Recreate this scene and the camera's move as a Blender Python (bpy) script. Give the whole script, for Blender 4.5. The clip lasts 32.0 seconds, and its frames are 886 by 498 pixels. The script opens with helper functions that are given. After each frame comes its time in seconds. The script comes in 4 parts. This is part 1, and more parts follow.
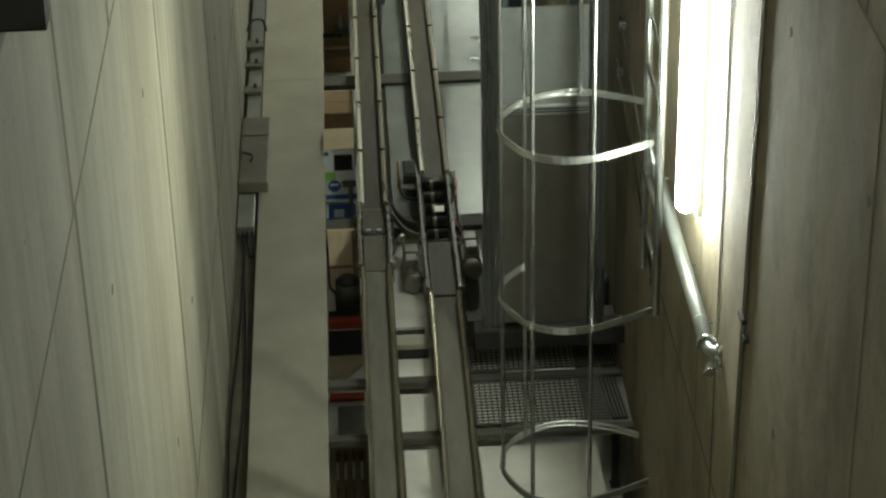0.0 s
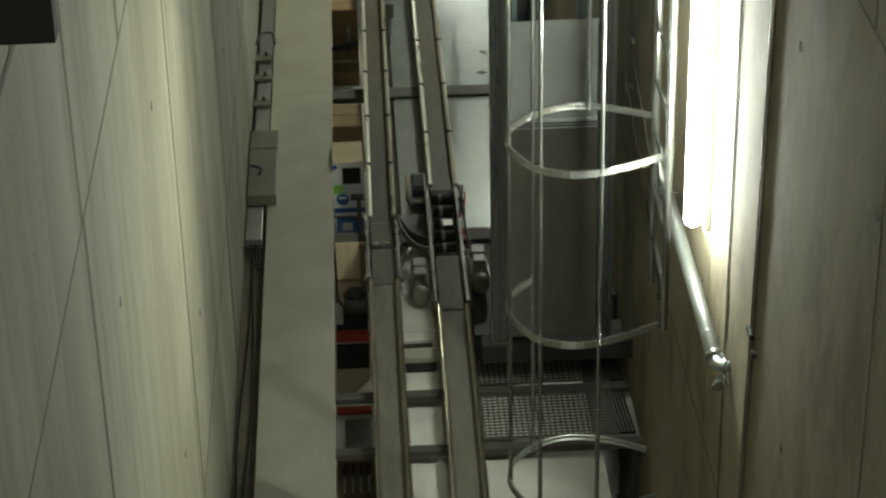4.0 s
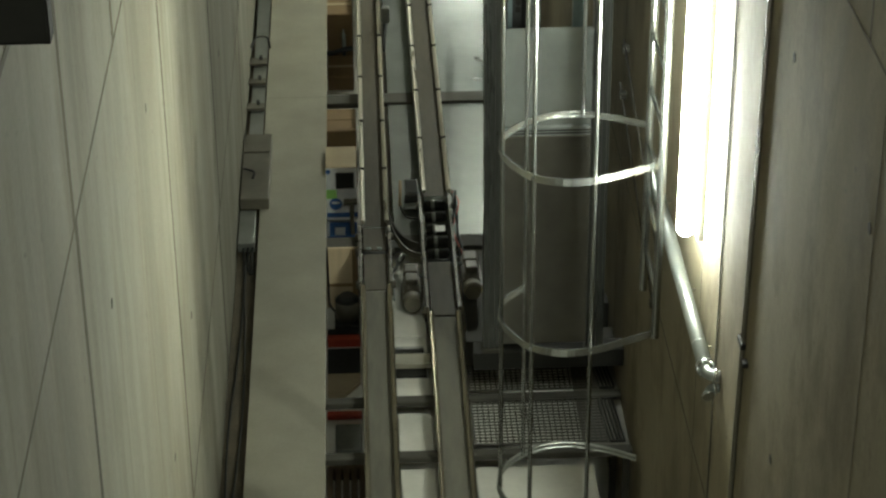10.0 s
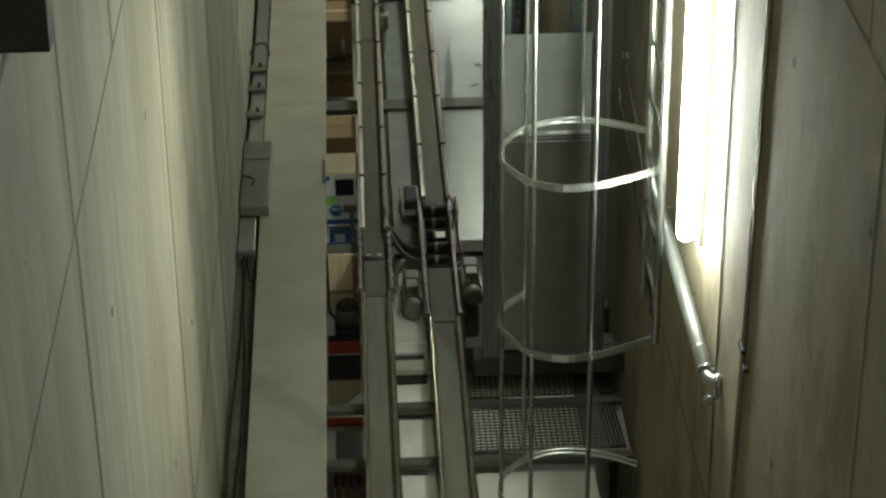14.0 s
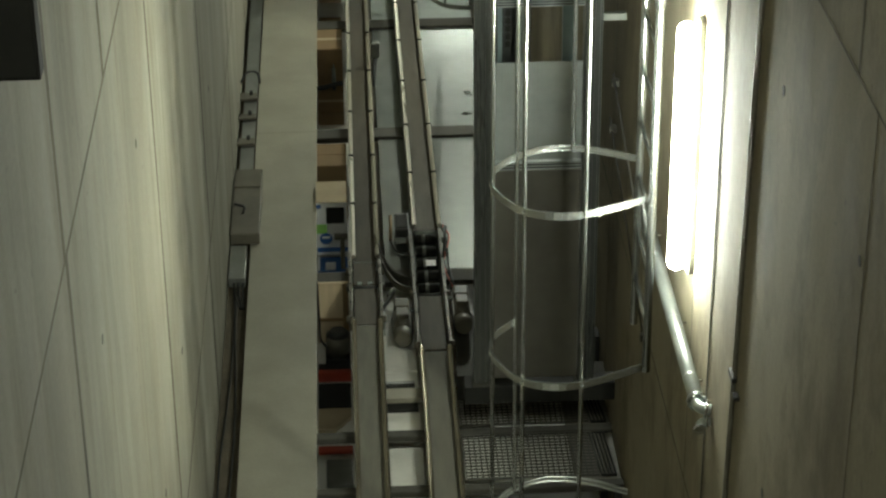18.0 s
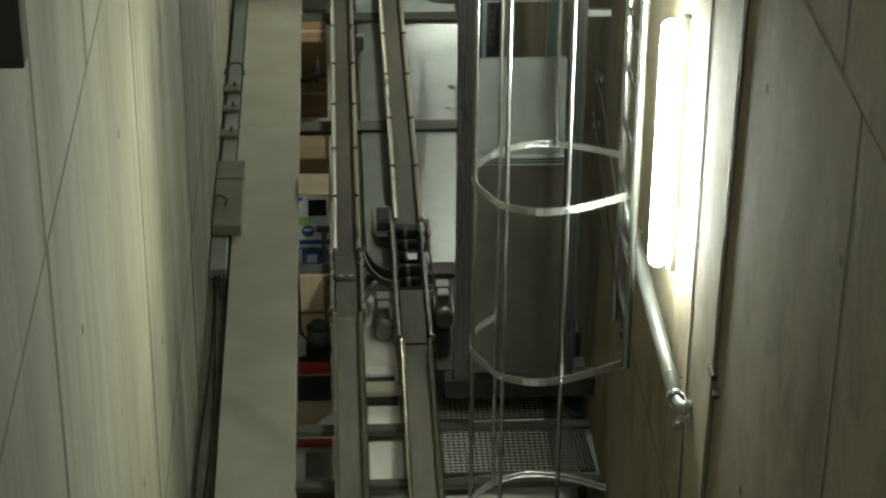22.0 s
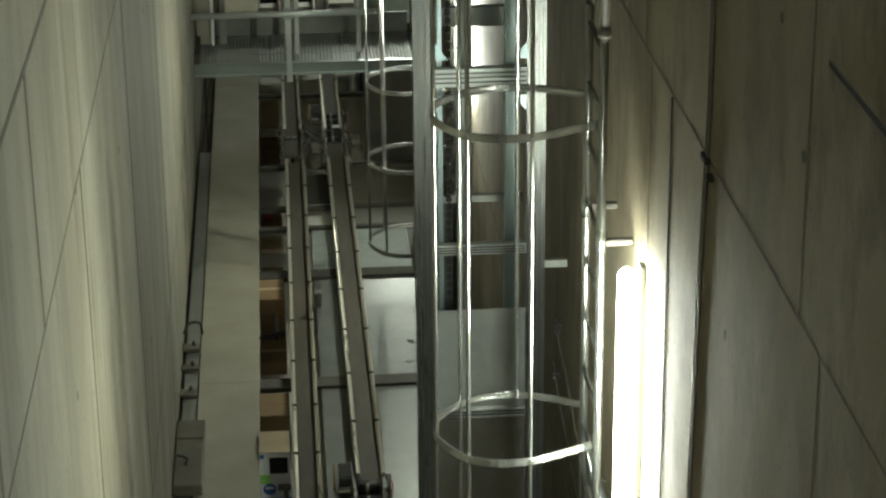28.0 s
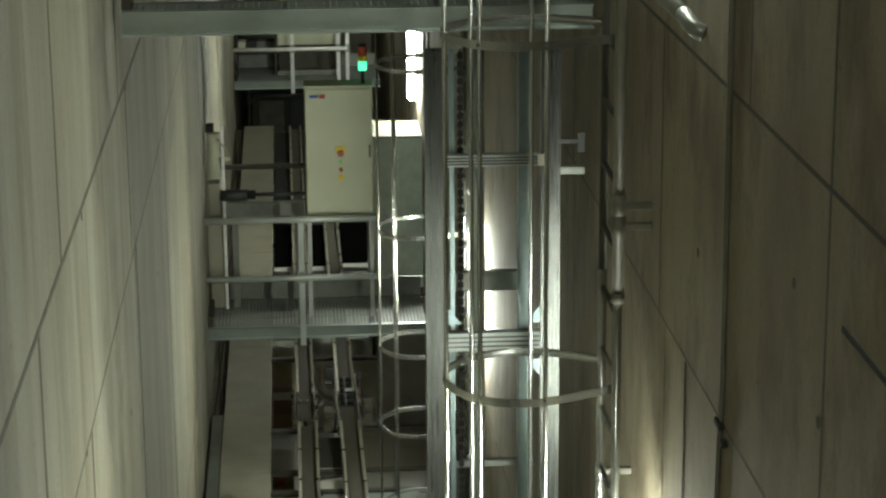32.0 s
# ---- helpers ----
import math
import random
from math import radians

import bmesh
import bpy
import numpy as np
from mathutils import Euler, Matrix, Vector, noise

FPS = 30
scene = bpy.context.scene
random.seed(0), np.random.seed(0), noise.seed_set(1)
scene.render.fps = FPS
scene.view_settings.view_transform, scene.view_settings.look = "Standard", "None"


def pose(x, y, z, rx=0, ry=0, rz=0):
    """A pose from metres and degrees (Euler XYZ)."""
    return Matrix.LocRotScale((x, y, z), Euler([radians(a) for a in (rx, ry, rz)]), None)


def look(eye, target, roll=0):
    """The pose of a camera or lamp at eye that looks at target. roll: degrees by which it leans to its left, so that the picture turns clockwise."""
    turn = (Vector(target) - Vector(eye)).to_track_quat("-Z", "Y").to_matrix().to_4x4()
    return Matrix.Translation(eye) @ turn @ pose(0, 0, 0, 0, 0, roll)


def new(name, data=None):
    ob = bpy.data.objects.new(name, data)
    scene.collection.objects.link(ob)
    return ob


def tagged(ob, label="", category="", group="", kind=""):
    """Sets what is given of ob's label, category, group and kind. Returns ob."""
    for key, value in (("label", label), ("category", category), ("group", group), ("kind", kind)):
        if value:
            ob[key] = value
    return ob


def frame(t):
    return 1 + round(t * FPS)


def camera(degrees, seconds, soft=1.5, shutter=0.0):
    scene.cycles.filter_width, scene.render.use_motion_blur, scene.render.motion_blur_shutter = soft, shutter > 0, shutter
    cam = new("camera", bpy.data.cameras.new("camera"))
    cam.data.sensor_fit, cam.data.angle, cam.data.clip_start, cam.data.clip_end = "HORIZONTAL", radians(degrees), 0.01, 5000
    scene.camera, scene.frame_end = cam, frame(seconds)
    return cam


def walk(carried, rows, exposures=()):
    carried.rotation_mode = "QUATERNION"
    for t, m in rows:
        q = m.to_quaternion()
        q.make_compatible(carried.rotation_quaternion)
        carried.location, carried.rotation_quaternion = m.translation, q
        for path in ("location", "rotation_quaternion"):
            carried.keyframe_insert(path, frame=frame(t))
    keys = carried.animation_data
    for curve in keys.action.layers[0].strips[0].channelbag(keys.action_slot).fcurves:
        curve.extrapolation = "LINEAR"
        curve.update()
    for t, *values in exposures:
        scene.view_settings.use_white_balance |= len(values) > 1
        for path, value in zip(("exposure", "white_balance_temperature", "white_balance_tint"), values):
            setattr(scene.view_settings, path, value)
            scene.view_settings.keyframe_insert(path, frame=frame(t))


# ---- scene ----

FOV = 22.379
TURNS = [  # seconds, yaw to the left, pitch, roll in degrees
    (0, -2.299, -29.690, -1.406),
    (0.5, -2.315, -29.636, -1.137),
    (1, -2.384, -29.655, -1.126),
    (1.5, -2.382, -29.551, -1.404),
    (2, -2.424, -29.434, -1.373),
    (2.5, -2.293, -29.392, -1.348),
    (3, -2.133, -29.397, -1.282),
    (3.5, -2.092, -29.361, -1.353),
    (5.5, -1.907, -29.313, -1.067),
    (6, -1.775, -29.316, -1.117),
    (6.5, -1.776, -29.285, -0.965),
    (7, -2.205, -29.308, -0.469),
    (7.5, -2.330, -29.294, -0.378),
    (8, -2.488, -29.234, -0.395),
    (8.5, -2.499, -29.177, -0.563),
    (9, -2.329, -29.170, -0.826),
    (9.5, -2.277, -29.164, -0.750),
    (10, -2.297, -29.184, -0.467),
    (10.5, -2.259, -29.185, -0.520),
    (11, -2.469, -29.177, -0.403),
    (11.5, -2.613, -29.172, -0.308),
    (12, -2.499, -29.140, -0.623),
    (12.5, -2.455, -29.091, -0.547),
    (13, -2.537, -29.126, -0.549),
    (13.5, -2.527, -29.065, -0.474),
    (14, -2.298, -29.026, -0.699),
    (14.5, -2.402, -28.546, -0.598),
    (16.5, -2.610, -28.432, -0.170),
    (17, -2.687, -28.375, -0.154),
    (17.5, -2.654, -28.411, -0.374),
    (18, -2.581, -28.308, -0.538),
    (18.5, -2.813, -28.313, -0.133),
    (19, -2.913, -28.285, 0.008),
    (19.5, -2.867, -28.222, 0.024),
    (20, -2.823, -28.277, 0.107),
    (20.5, -2.975, -28.320, 0.171),
    (21, -2.981, -28.352, 0.373),
    (21.5, -3.115, -28.401, 0.536),
    (22, -3.114, -28.462, 0.448),
    (22.5, -3.079, -28.558, 0.376),
    (23, -3.027, -28.651, 0.166),
    (23.5, -2.855, -28.678, 0.005),
    (24, -2.634, -28.613, -0.195),
    (24.5, -2.613, -28.635, -0.173),
    (26.5, -3.326, -25.860, -0.574),
    (27, -3.587, -24.664, -0.925),
    (27.5, -3.781, -23.447, -1.301),
    (28, -4.251, -21.987, -0.548),
    (28.5, -4.228, -20.691, -0.776),
    (29, -4.199, -19.564, -0.054),
    (29.5, -4.338, -18.792, 0.431),
    (30, -4.674, -17.816, 0.679),
    (30.5, -4.863, -17.266, 0.348),
    (31, -4.413, -16.662, -0.486),
    (31.5, -4.020, -16.191, -0.474),
    (32, -3.957, -15.242, -0.384),
]
EYE = Vector((0.0, 0.0, 8.1))


def turned(yaw, pitch, roll):
    a, b = radians(yaw), radians(pitch)
    ahead = Vector((-math.sin(a) * math.cos(b), math.cos(a) * math.cos(b), math.sin(b)))
    return look(EYE, EYE + ahead, roll)


cam = camera(FOV, 32.0, soft=2.4)
walk(cam, [(t, turned(y, p, r)) for t, y, p, r in TURNS], exposures=[(0.0, 0.15), (20.0, 0.13), (24.0, 0.07), (28.5, -0.08), (32.0, 0.04)])

# ---------------------------------------------------------------- world and lamps
world = bpy.data.worlds.new("world")
world.use_nodes = True
world.node_tree.nodes["Background"].inputs[0].default_value = (0.5, 0.52, 0.42, 1)
world.node_tree.nodes["Background"].inputs[1].default_value = 0.02
scene.world = world
TUBE_COLOUR = (0.93, 1.0, 0.86)
TUBE_POWER = 244.0


# ---------------------------------------------------------------- materials
def material(name, base, rough=0.6, metal=0.0, dark=0.75, light=1.15, scale=6.0, stretch=(1, 1, 1), bump=0.15, fine=60.0,
             stain=0.0, stain_colour=(0.1, 0.09, 0.07), stain_scale=1.2, rough_var=0.12, per_object=0.0):
    """A surface with variation at two scales, stains and fine relief."""
    m = bpy.data.materials.new(name)
    m.use_nodes = True
    n, l = m.node_tree.nodes, m.node_tree.links
    b = n["Principled BSDF"]
    b.inputs["Metallic"].default_value = metal
    geo = n.new("ShaderNodeNewGeometry")
    mp = n.new("ShaderNodeMapping")
    mp.inputs["Scale"].default_value = stretch
    l.new(geo.outputs["Position"], mp.inputs["Vector"])
    big = n.new("ShaderNodeTexNoise")
    big.inputs["Scale"].default_value, big.inputs["Detail"].default_value = scale, 5
    l.new(mp.outputs[0], big.inputs["Vector"])
    small = n.new("ShaderNodeTexNoise")
    small.inputs["Scale"].default_value, small.inputs["Detail"].default_value = fine, 3
    l.new(mp.outputs[0], small.inputs["Vector"])
    ramp = n.new("ShaderNodeValToRGB")
    ramp.color_ramp.elements[0].position, ramp.color_ramp.elements[1].position = 0.3, 0.7
    ramp.color_ramp.elements[0].color = (*[c * dark for c in base], 1)
    ramp.color_ramp.elements[1].color = (*[min(1, c * light) for c in base], 1)
    mix = n.new("ShaderNodeMath")
    mix.operation = "MULTIPLY_ADD"
    mix.inputs[1].default_value, mix.inputs[2].default_value = 0.3, -0.15
    l.new(small.outputs[0], mix.inputs[0])
    add = n.new("ShaderNodeMath")
    add.operation = "ADD"
    l.new(big.outputs[0], add.inputs[0])
    l.new(mix.outputs[0], add.inputs[1])
    last = add.outputs[0]
    if per_object:
        info = n.new("ShaderNodeObjectInfo")
        vary = n.new("ShaderNodeMath")
        vary.operation = "MULTIPLY_ADD"
        vary.inputs[1].default_value, vary.inputs[2].default_value = per_object, -per_object / 2
        l.new(info.outputs["Random"], vary.inputs[0])
        more = n.new("ShaderNodeMath")
        more.operation = "ADD"
        l.new(last, more.inputs[0])
        l.new(vary.outputs[0], more.inputs[1])
        last = more.outputs[0]
    l.new(last, ramp.inputs[0])
    colour = ramp.outputs[0]
    if stain:
        spot = n.new("ShaderNodeTexNoise")
        spot.inputs["Scale"].default_value, spot.inputs["Detail"].default_value = stain_scale, 8
        l.new(mp.outputs[0], spot.inputs["Vector"])
        sr = n.new("ShaderNodeMapRange")
        sr.inputs[1].default_value, sr.inputs[2].default_value, sr.inputs[4].default_value = 0.5, 0.72, stain
        l.new(spot.outputs[0], sr.inputs[0])
        mx = n.new("ShaderNodeMix")
        mx.data_type = "RGBA"
        l.new(sr.outputs[0], mx.inputs[0])
        l.new(colour, mx.inputs[6])
        mx.inputs[7].default_value = (*stain_colour, 1)
        colour = mx.outputs[2]
    l.new(colour, b.inputs["Base Color"])
    rr = n.new("ShaderNodeMapRange")
    rr.inputs[3].default_value, rr.inputs[4].default_value = max(0.05, rough - rough_var), min(1, rough + rough_var)
    l.new(big.outputs[0], rr.inputs[0])
    l.new(rr.outputs[0], b.inputs["Roughness"])
    if bump:
        bp = n.new("ShaderNodeBump")
        bp.inputs["Strength"].default_value, bp.inputs["Distance"].default_value = bump, 0.01
        l.new(add.outputs[0], bp.inputs["Height"])
        l.new(bp.outputs[0], b.inputs["Normal"])
    return m


def plain(name, base, rough=0.5, metal=0.0):
    return material(name, base, rough, metal, dark=0.88, light=1.08, scale=9, bump=0.05, rough_var=0.08)


def glowing(name, colour, strength):
    m = bpy.data.materials.new(name)
    m.use_nodes = True
    b = m.node_tree.nodes["Principled BSDF"]
    b.inputs["Base Color"].default_value = (0.9, 0.9, 0.9, 1)
    b.inputs["Emission Color"].default_value, b.inputs["Emission Strength"].default_value = (*colour, 1), strength
    return m


def concrete(name, base, brown, streak, mottle, seed):
    """Cast concrete: broad clouds, board-wide bands, run-down streaks, brown mottling, pores and fine grain."""
    m = bpy.data.materials.new(name)
    m.use_nodes = True
    n, l = m.node_tree.nodes, m.node_tree.links
    b = n["Principled BSDF"]
    geo = n.new("ShaderNodeNewGeometry")
    info = n.new("ShaderNodeObjectInfo")

    def noise(scale, detail, stretch, shift, rough=0.55):
        mp = n.new("ShaderNodeMapping")
        mp.inputs["Scale"].default_value, mp.inputs["Location"].default_value = stretch, (shift, shift * 1.7, seed)
        l.new(geo.outputs["Position"], mp.inputs["Vector"])
        t = n.new("ShaderNodeTexNoise")
        t.inputs["Scale"].default_value, t.inputs["Detail"].default_value, t.inputs["Roughness"].default_value = scale, detail, rough
        l.new(mp.outputs[0], t.inputs["Vector"])
        return t.outputs[0]

    def between(value, lo, hi, out_lo, out_hi):
        r = n.new("ShaderNodeMapRange")
        r.inputs[1].default_value, r.inputs[2].default_value, r.inputs[3].default_value, r.inputs[4].default_value = lo, hi, out_lo, out_hi
        l.new(value, r.inputs[0])
        return r.outputs[0]

    def times(p, q):
        t = n.new("ShaderNodeMath")
        t.operation = "MULTIPLY"
        l.new(p, t.inputs[0])
        l.new(q, t.inputs[1])
        return t.outputs[0]

    def over(colour, amount, second):
        x = n.new("ShaderNodeMix")
        x.data_type = "RGBA"
        l.new(amount, x.inputs[0])
        if isinstance(colour, tuple):
            x.inputs[6].default_value = (*colour, 1)
        else:
            l.new(colour, x.inputs[6])
        x.inputs[7].default_value = (*second, 1)
        return x.outputs[2]

    clouds = noise(0.8, 6, (1, 1, 0.7), 3.1)
    boards = noise(1.9, 3, (1, 1, 0.06), 7.7, 0.6)
    runs = noise(4.6, 6, (1, 1, 0.11), 2.2, 0.66)
    spots = noise(2.6, 7, (1, 1, 0.6), 1.3, 0.66)
    blots = noise(0.75, 5, (1, 1, 0.45), 11.3, 0.6)
    grain = noise(46, 3, (1, 0.7, 1), 0.0)
    pores = noise(17, 2, (1, 0.7, 1), 5.5)
    colour = over(base, between(clouds, 0.32, 0.7, 0.0, 0.45), tuple(c * 0.8 for c in base))
    colour = over(colour, between(boards, 0.50, 0.64, 0.0, streak), tuple(c * 0.72 for c in base))
    colour = over(colour, between(boards, 0.48, 0.36, 0.0, streak), tuple(min(1, c * 1.2) for c in base))
    colour = over(colour, between(runs, 0.50, 0.68, 0.0, streak * 0.8), brown)
    colour = over(colour, between(spots, 0.47, 0.68, 0.0, mottle), brown)
    colour = over(colour, between(blots, 0.47, 0.66, 0.0, mottle * 0.75), brown)
    colour = over(colour, between(pores, 0.70, 0.75, 0.0, 0.35), tuple(c * 0.4 for c in brown))
    tone = times(between(grain, 0.3, 0.7, 0.93, 1.06), between(info.outputs["Random"], 0, 1, 0.965, 1.03))
    mul = n.new("ShaderNodeMix")
    mul.data_type, mul.blend_type = "RGBA", "MULTIPLY"
    mul.inputs[0].default_value = 1.0
    l.new(colour, mul.inputs[6])
    l.new(tone, mul.inputs[7])
    l.new(mul.outputs[2], b.inputs["Base Color"])
    l.new(between(spots, 0.3, 0.7, 0.95, 0.78), b.inputs["Roughness"])
    relief = n.new("ShaderNodeMath")
    relief.operation = "MULTIPLY_ADD"
    relief.inputs[1].default_value = 0.35
    l.new(grain, relief.inputs[0])
    l.new(spots, relief.inputs[2])
    bp = n.new("ShaderNodeBump")
    bp.inputs["Strength"].default_value, bp.inputs["Distance"].default_value = 0.3, 0.012
    l.new(relief.outputs[0], bp.inputs["Height"])
    l.new(bp.outputs[0], b.inputs["Normal"])
    return m


CONCRETE = concrete("board_marked_concrete", (0.254, 0.243, 0.194), (0.134, 0.114, 0.073), 0.75, 0.42, 2.0)
CONCRETE_OLD = concrete("dark_stained_concrete", (0.260, 0.224, 0.146), (0.115, 0.085, 0.042), 0.16, 0.92, 9.0)
FIN = material("grey_joint_fin", (0.075, 0.062, 0.04), 0.95, scale=3, dark=0.65, light=1.5, bump=0.4)
JOINT = material("joint_mortar", (0.10, 0.09, 0.07), 0.95, scale=8, bump=0.4)
FLOOR_PAINT = material("pale_floor_paint", (0.74, 0.73, 0.66), 0.55, dark=0.85, light=1.05, scale=3, fine=40, stain=0.3, stain_colour=(0.35, 0.33, 0.28), stain_scale=2.5)
GALV = material("galvanised_steel", (0.37, 0.42, 0.39), 0.33, 0.6, dark=0.9, light=1.06, scale=5, fine=30, bump=0.0, rough_var=0.05)
GALV_DULL = material("dull_galvanised_steel", (0.25, 0.26, 0.235), 0.46, 0.7, dark=0.82, light=1.1, scale=5, fine=40, bump=0.02)
LOWER_SHEET = material("brown_grey_sheet", (0.18, 0.172, 0.148), 0.42, 0.6, dark=0.8, light=1.12, scale=2.2, fine=12, bump=0.02, rough_var=0.08)
CLADDING = material("bright_pipe_cladding", (0.40, 0.43, 0.41), 0.34, 0.75, dark=0.85, light=1.06, scale=5, fine=30, bump=0.01, rough_var=0.06)
# For the transfers and the belts beyond: darker and browner than BELT.
BELT_DARK = material("dark_brown_belt", (0.095, 0.084, 0.064), 0.6, dark=0.8, light=1.15, scale=6, stretch=(3, 0.5, 1), bump=0.1, stain=0.3, stain_colour=(0.07, 0.06, 0.045), stain_scale=3)
OLIVE = material("olive_enamel", (0.125, 0.115, 0.085), 0.5, dark=0.75, light=1.12, scale=5, fine=40, bump=0.04, stain=0.4, stain_colour=(0.08, 0.07, 0.05), stain_scale=4)
SHEET = material("galvanised_sheet", (0.36, 0.39, 0.38), 0.42, 0.4, dark=0.85, light=1.1, scale=3, fine=12, bump=0.02, rough_var=0.06)
PLATE = material("worn_galvanised_plate", (0.118, 0.13, 0.116), 0.3, 0.6, dark=0.8, light=1.15, scale=2.6, fine=9, bump=0.02, rough_var=0.08)
# For the nearest plate: a little darker and rougher than PLATE.
PLATE_DULL = material("duller_galvanised_plate", (0.098, 0.105, 0.09), 0.36, 0.5, dark=0.8, light=1.15, scale=2.6, fine=9, bump=0.02, rough_var=0.08)
BRIGHT = material("bright_galvanised_tube", (0.50, 0.52, 0.50), 0.22, 0.95, dark=0.88, light=1.06, scale=6, fine=30, bump=0.0, rough_var=0.05)
ALU = material("aluminium_profile", (0.09, 0.094, 0.088), 0.28, 0.7, dark=0.88, light=1.08, scale=8, stretch=(1, 1, 0.1), bump=0.0, rough_var=0.05)
STEEL_BLUE = material("blue_grey_steel", (0.23, 0.30, 0.31), 0.3, 0.6, dark=0.9, light=1.06, scale=8, bump=0.0, rough_var=0.04)
DUCT = material("olive_grey_trunking_paint", (0.285, 0.268, 0.208), 0.6, 0.0, dark=0.85, light=1.1, scale=3, fine=50, bump=0.08, stain=0.25, stain_colour=(0.20, 0.19, 0.15), stain_scale=2.0)
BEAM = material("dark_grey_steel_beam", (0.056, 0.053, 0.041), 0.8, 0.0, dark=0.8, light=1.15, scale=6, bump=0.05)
BELT = material("worn_grey_belt", (0.155, 0.148, 0.118), 0.65, dark=0.82, light=1.12, scale=6, stretch=(3, 0.5, 1), bump=0.1, stain=0.3, stain_colour=(0.13, 0.115, 0.09), stain_scale=3)
GUARD = material("brushed_steel_guard", (0.50, 0.465, 0.375), 0.3, 0.45, dark=0.8, light=1.1, scale=4, stretch=(2, 0.4, 2), bump=0.0, rough_var=0.08)
GRATE = material("grey_pressed_grating", (0.30, 0.335, 0.31), 0.55, 0.25, dark=0.85, light=1.1, scale=5, fine=30, bump=0.0)
GUARD_WORN = material("polished_worn_guard", (0.46, 0.41, 0.30), 0.2, 0.85, dark=0.75, light=1.1, scale=4, stretch=(2, 0.4, 2), bump=0.0, rough_var=0.08)
RAIL = material("pale_galvanised_rail", (0.56, 0.60, 0.56), 0.42, 0.35, dark=0.88, light=1.05, scale=5, fine=30, bump=0.0, rough_var=0.06)
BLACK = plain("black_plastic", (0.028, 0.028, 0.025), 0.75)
VOID = plain("hatch_shade_black", (0.004, 0.004, 0.004), 0.95)
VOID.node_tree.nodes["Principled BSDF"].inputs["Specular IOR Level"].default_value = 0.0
DARK = material("dark_machine_paint", (0.05, 0.052, 0.05), 0.5, 0.2, scale=12, bump=0.1)
CARD = material("brown_cardboard", (0.22, 0.145, 0.07), 0.85, dark=0.85, light=1.1, scale=4, fine=60, bump=0.08)
CARD_PALE = material("pale_cardboard", (0.42, 0.34, 0.22), 0.85, dark=0.88, light=1.08, scale=4, fine=60, bump=0.08)
WHITE_CARD = plain("white_carton_print", (0.80, 0.81, 0.80), 0.6)
BLUE_PRINT = plain("blue_carton_print", (0.04, 0.12, 0.33), 0.6)
GREEN_PRINT = plain("green_sticker", (0.30, 0.62, 0.14), 0.6)
RED = plain("red_paint", (0.33, 0.045, 0.02), 0.5)
BEIGE = material("beige_cabinet_paint", (0.56, 0.575, 0.43), 0.72, dark=0.93, light=1.04, scale=3, fine=80, bump=0.03)
YELLOW = plain("yellow_plate", (0.75, 0.55, 0.02), 0.5)
GREY_PAINT = plain("light_grey_paint", (0.55, 0.56, 0.53), 0.5)
for m in (BELT, BELT_DARK):
    m.node_tree.nodes["Principled BSDF"].inputs["Specular IOR Level"].default_value = 0.12
BLACK.node_tree.nodes["Principled BSDF"].inputs["Specular IOR Level"].default_value = 0.15
PALE_GREEN = plain("pale_green_casing_paint", (0.70, 0.82, 0.73), 0.6)
PLY = material("pale_plywood", (0.60, 0.48, 0.31), 0.8, dark=0.88, light=1.06, scale=4, stretch=(6, 6, 0.5), bump=0.03)
DARK_WOOD = material("dark_stained_wood", (0.085, 0.06, 0.032), 0.85, dark=0.75, light=1.15, scale=5, stretch=(6, 0.5, 6), bump=0.1)
TUBE = glowing("lit_tube", TUBE_COLOUR, TUBE_POWER)
# The same tube turned down, so the walls near it stay darker.
TUBE_DIM = glowing("dim_lit_tube", TUBE_COLOUR, 0.32 * TUBE_POWER)


# ---------------------------------------------------------------- builders
ORIGIN = {}


def thing(name, at, label, category, group="", kind=""):
    ob = new(name)
    ob.location = at
    ORIGIN[ob.name] = Vector(at)
    return tagged(ob, label, category, group, kind)


def part(name, bm, mat, parent, label=""):
    """One mesh under a thing or a part; the bmesh is in world places."""
    at = ORIGIN[parent.name]
    me = bpy.data.meshes.new(name)
    bmesh.ops.translate(bm, verts=bm.verts, vec=-at)
    bm.to_mesh(me)
    bm.free()
    me.materials.append(mat)
    ob = new(name, me)
    ob.parent = parent
    ORIGIN[ob.name] = at
    if label:
        ob["label"] = label
    return ob


def single(name, bm, mat, label, category, group="", kind="", at=(0, 0, 0)):
    me = bpy.data.meshes.new(name)
    bmesh.ops.translate(bm, verts=bm.verts, vec=-Vector(at))
    bm.to_mesh(me)
    bm.free()
    me.materials.append(mat)
    ob = new(name, me)
    ob.location = at
    ORIGIN[ob.name] = Vector(at)
    return tagged(ob, label, category, group, kind)


def box(x0, x1, y0, y1, z0, z1, bevel=0.0, bm=None, turn=None):
    out = bm if bm is not None else bmesh.new()
    r = bmesh.ops.create_cube(out, size=1)
    c = Vector(((x0 + x1) / 2, (y0 + y1) / 2, (z0 + z1) / 2))
    m = Matrix.Translation(c) @ (turn or Matrix.Identity(4)) @ Matrix.Diagonal((x1 - x0, y1 - y0, z1 - z0, 1))
    bmesh.ops.transform(out, matrix=m, verts=r["verts"])
    if bevel:
        edges = list({e for v in r["verts"] for e in v.link_edges})
        bmesh.ops.bevel(out, geom=edges, offset=bevel, segments=2, affect="EDGES", profile=0.5)
    return out


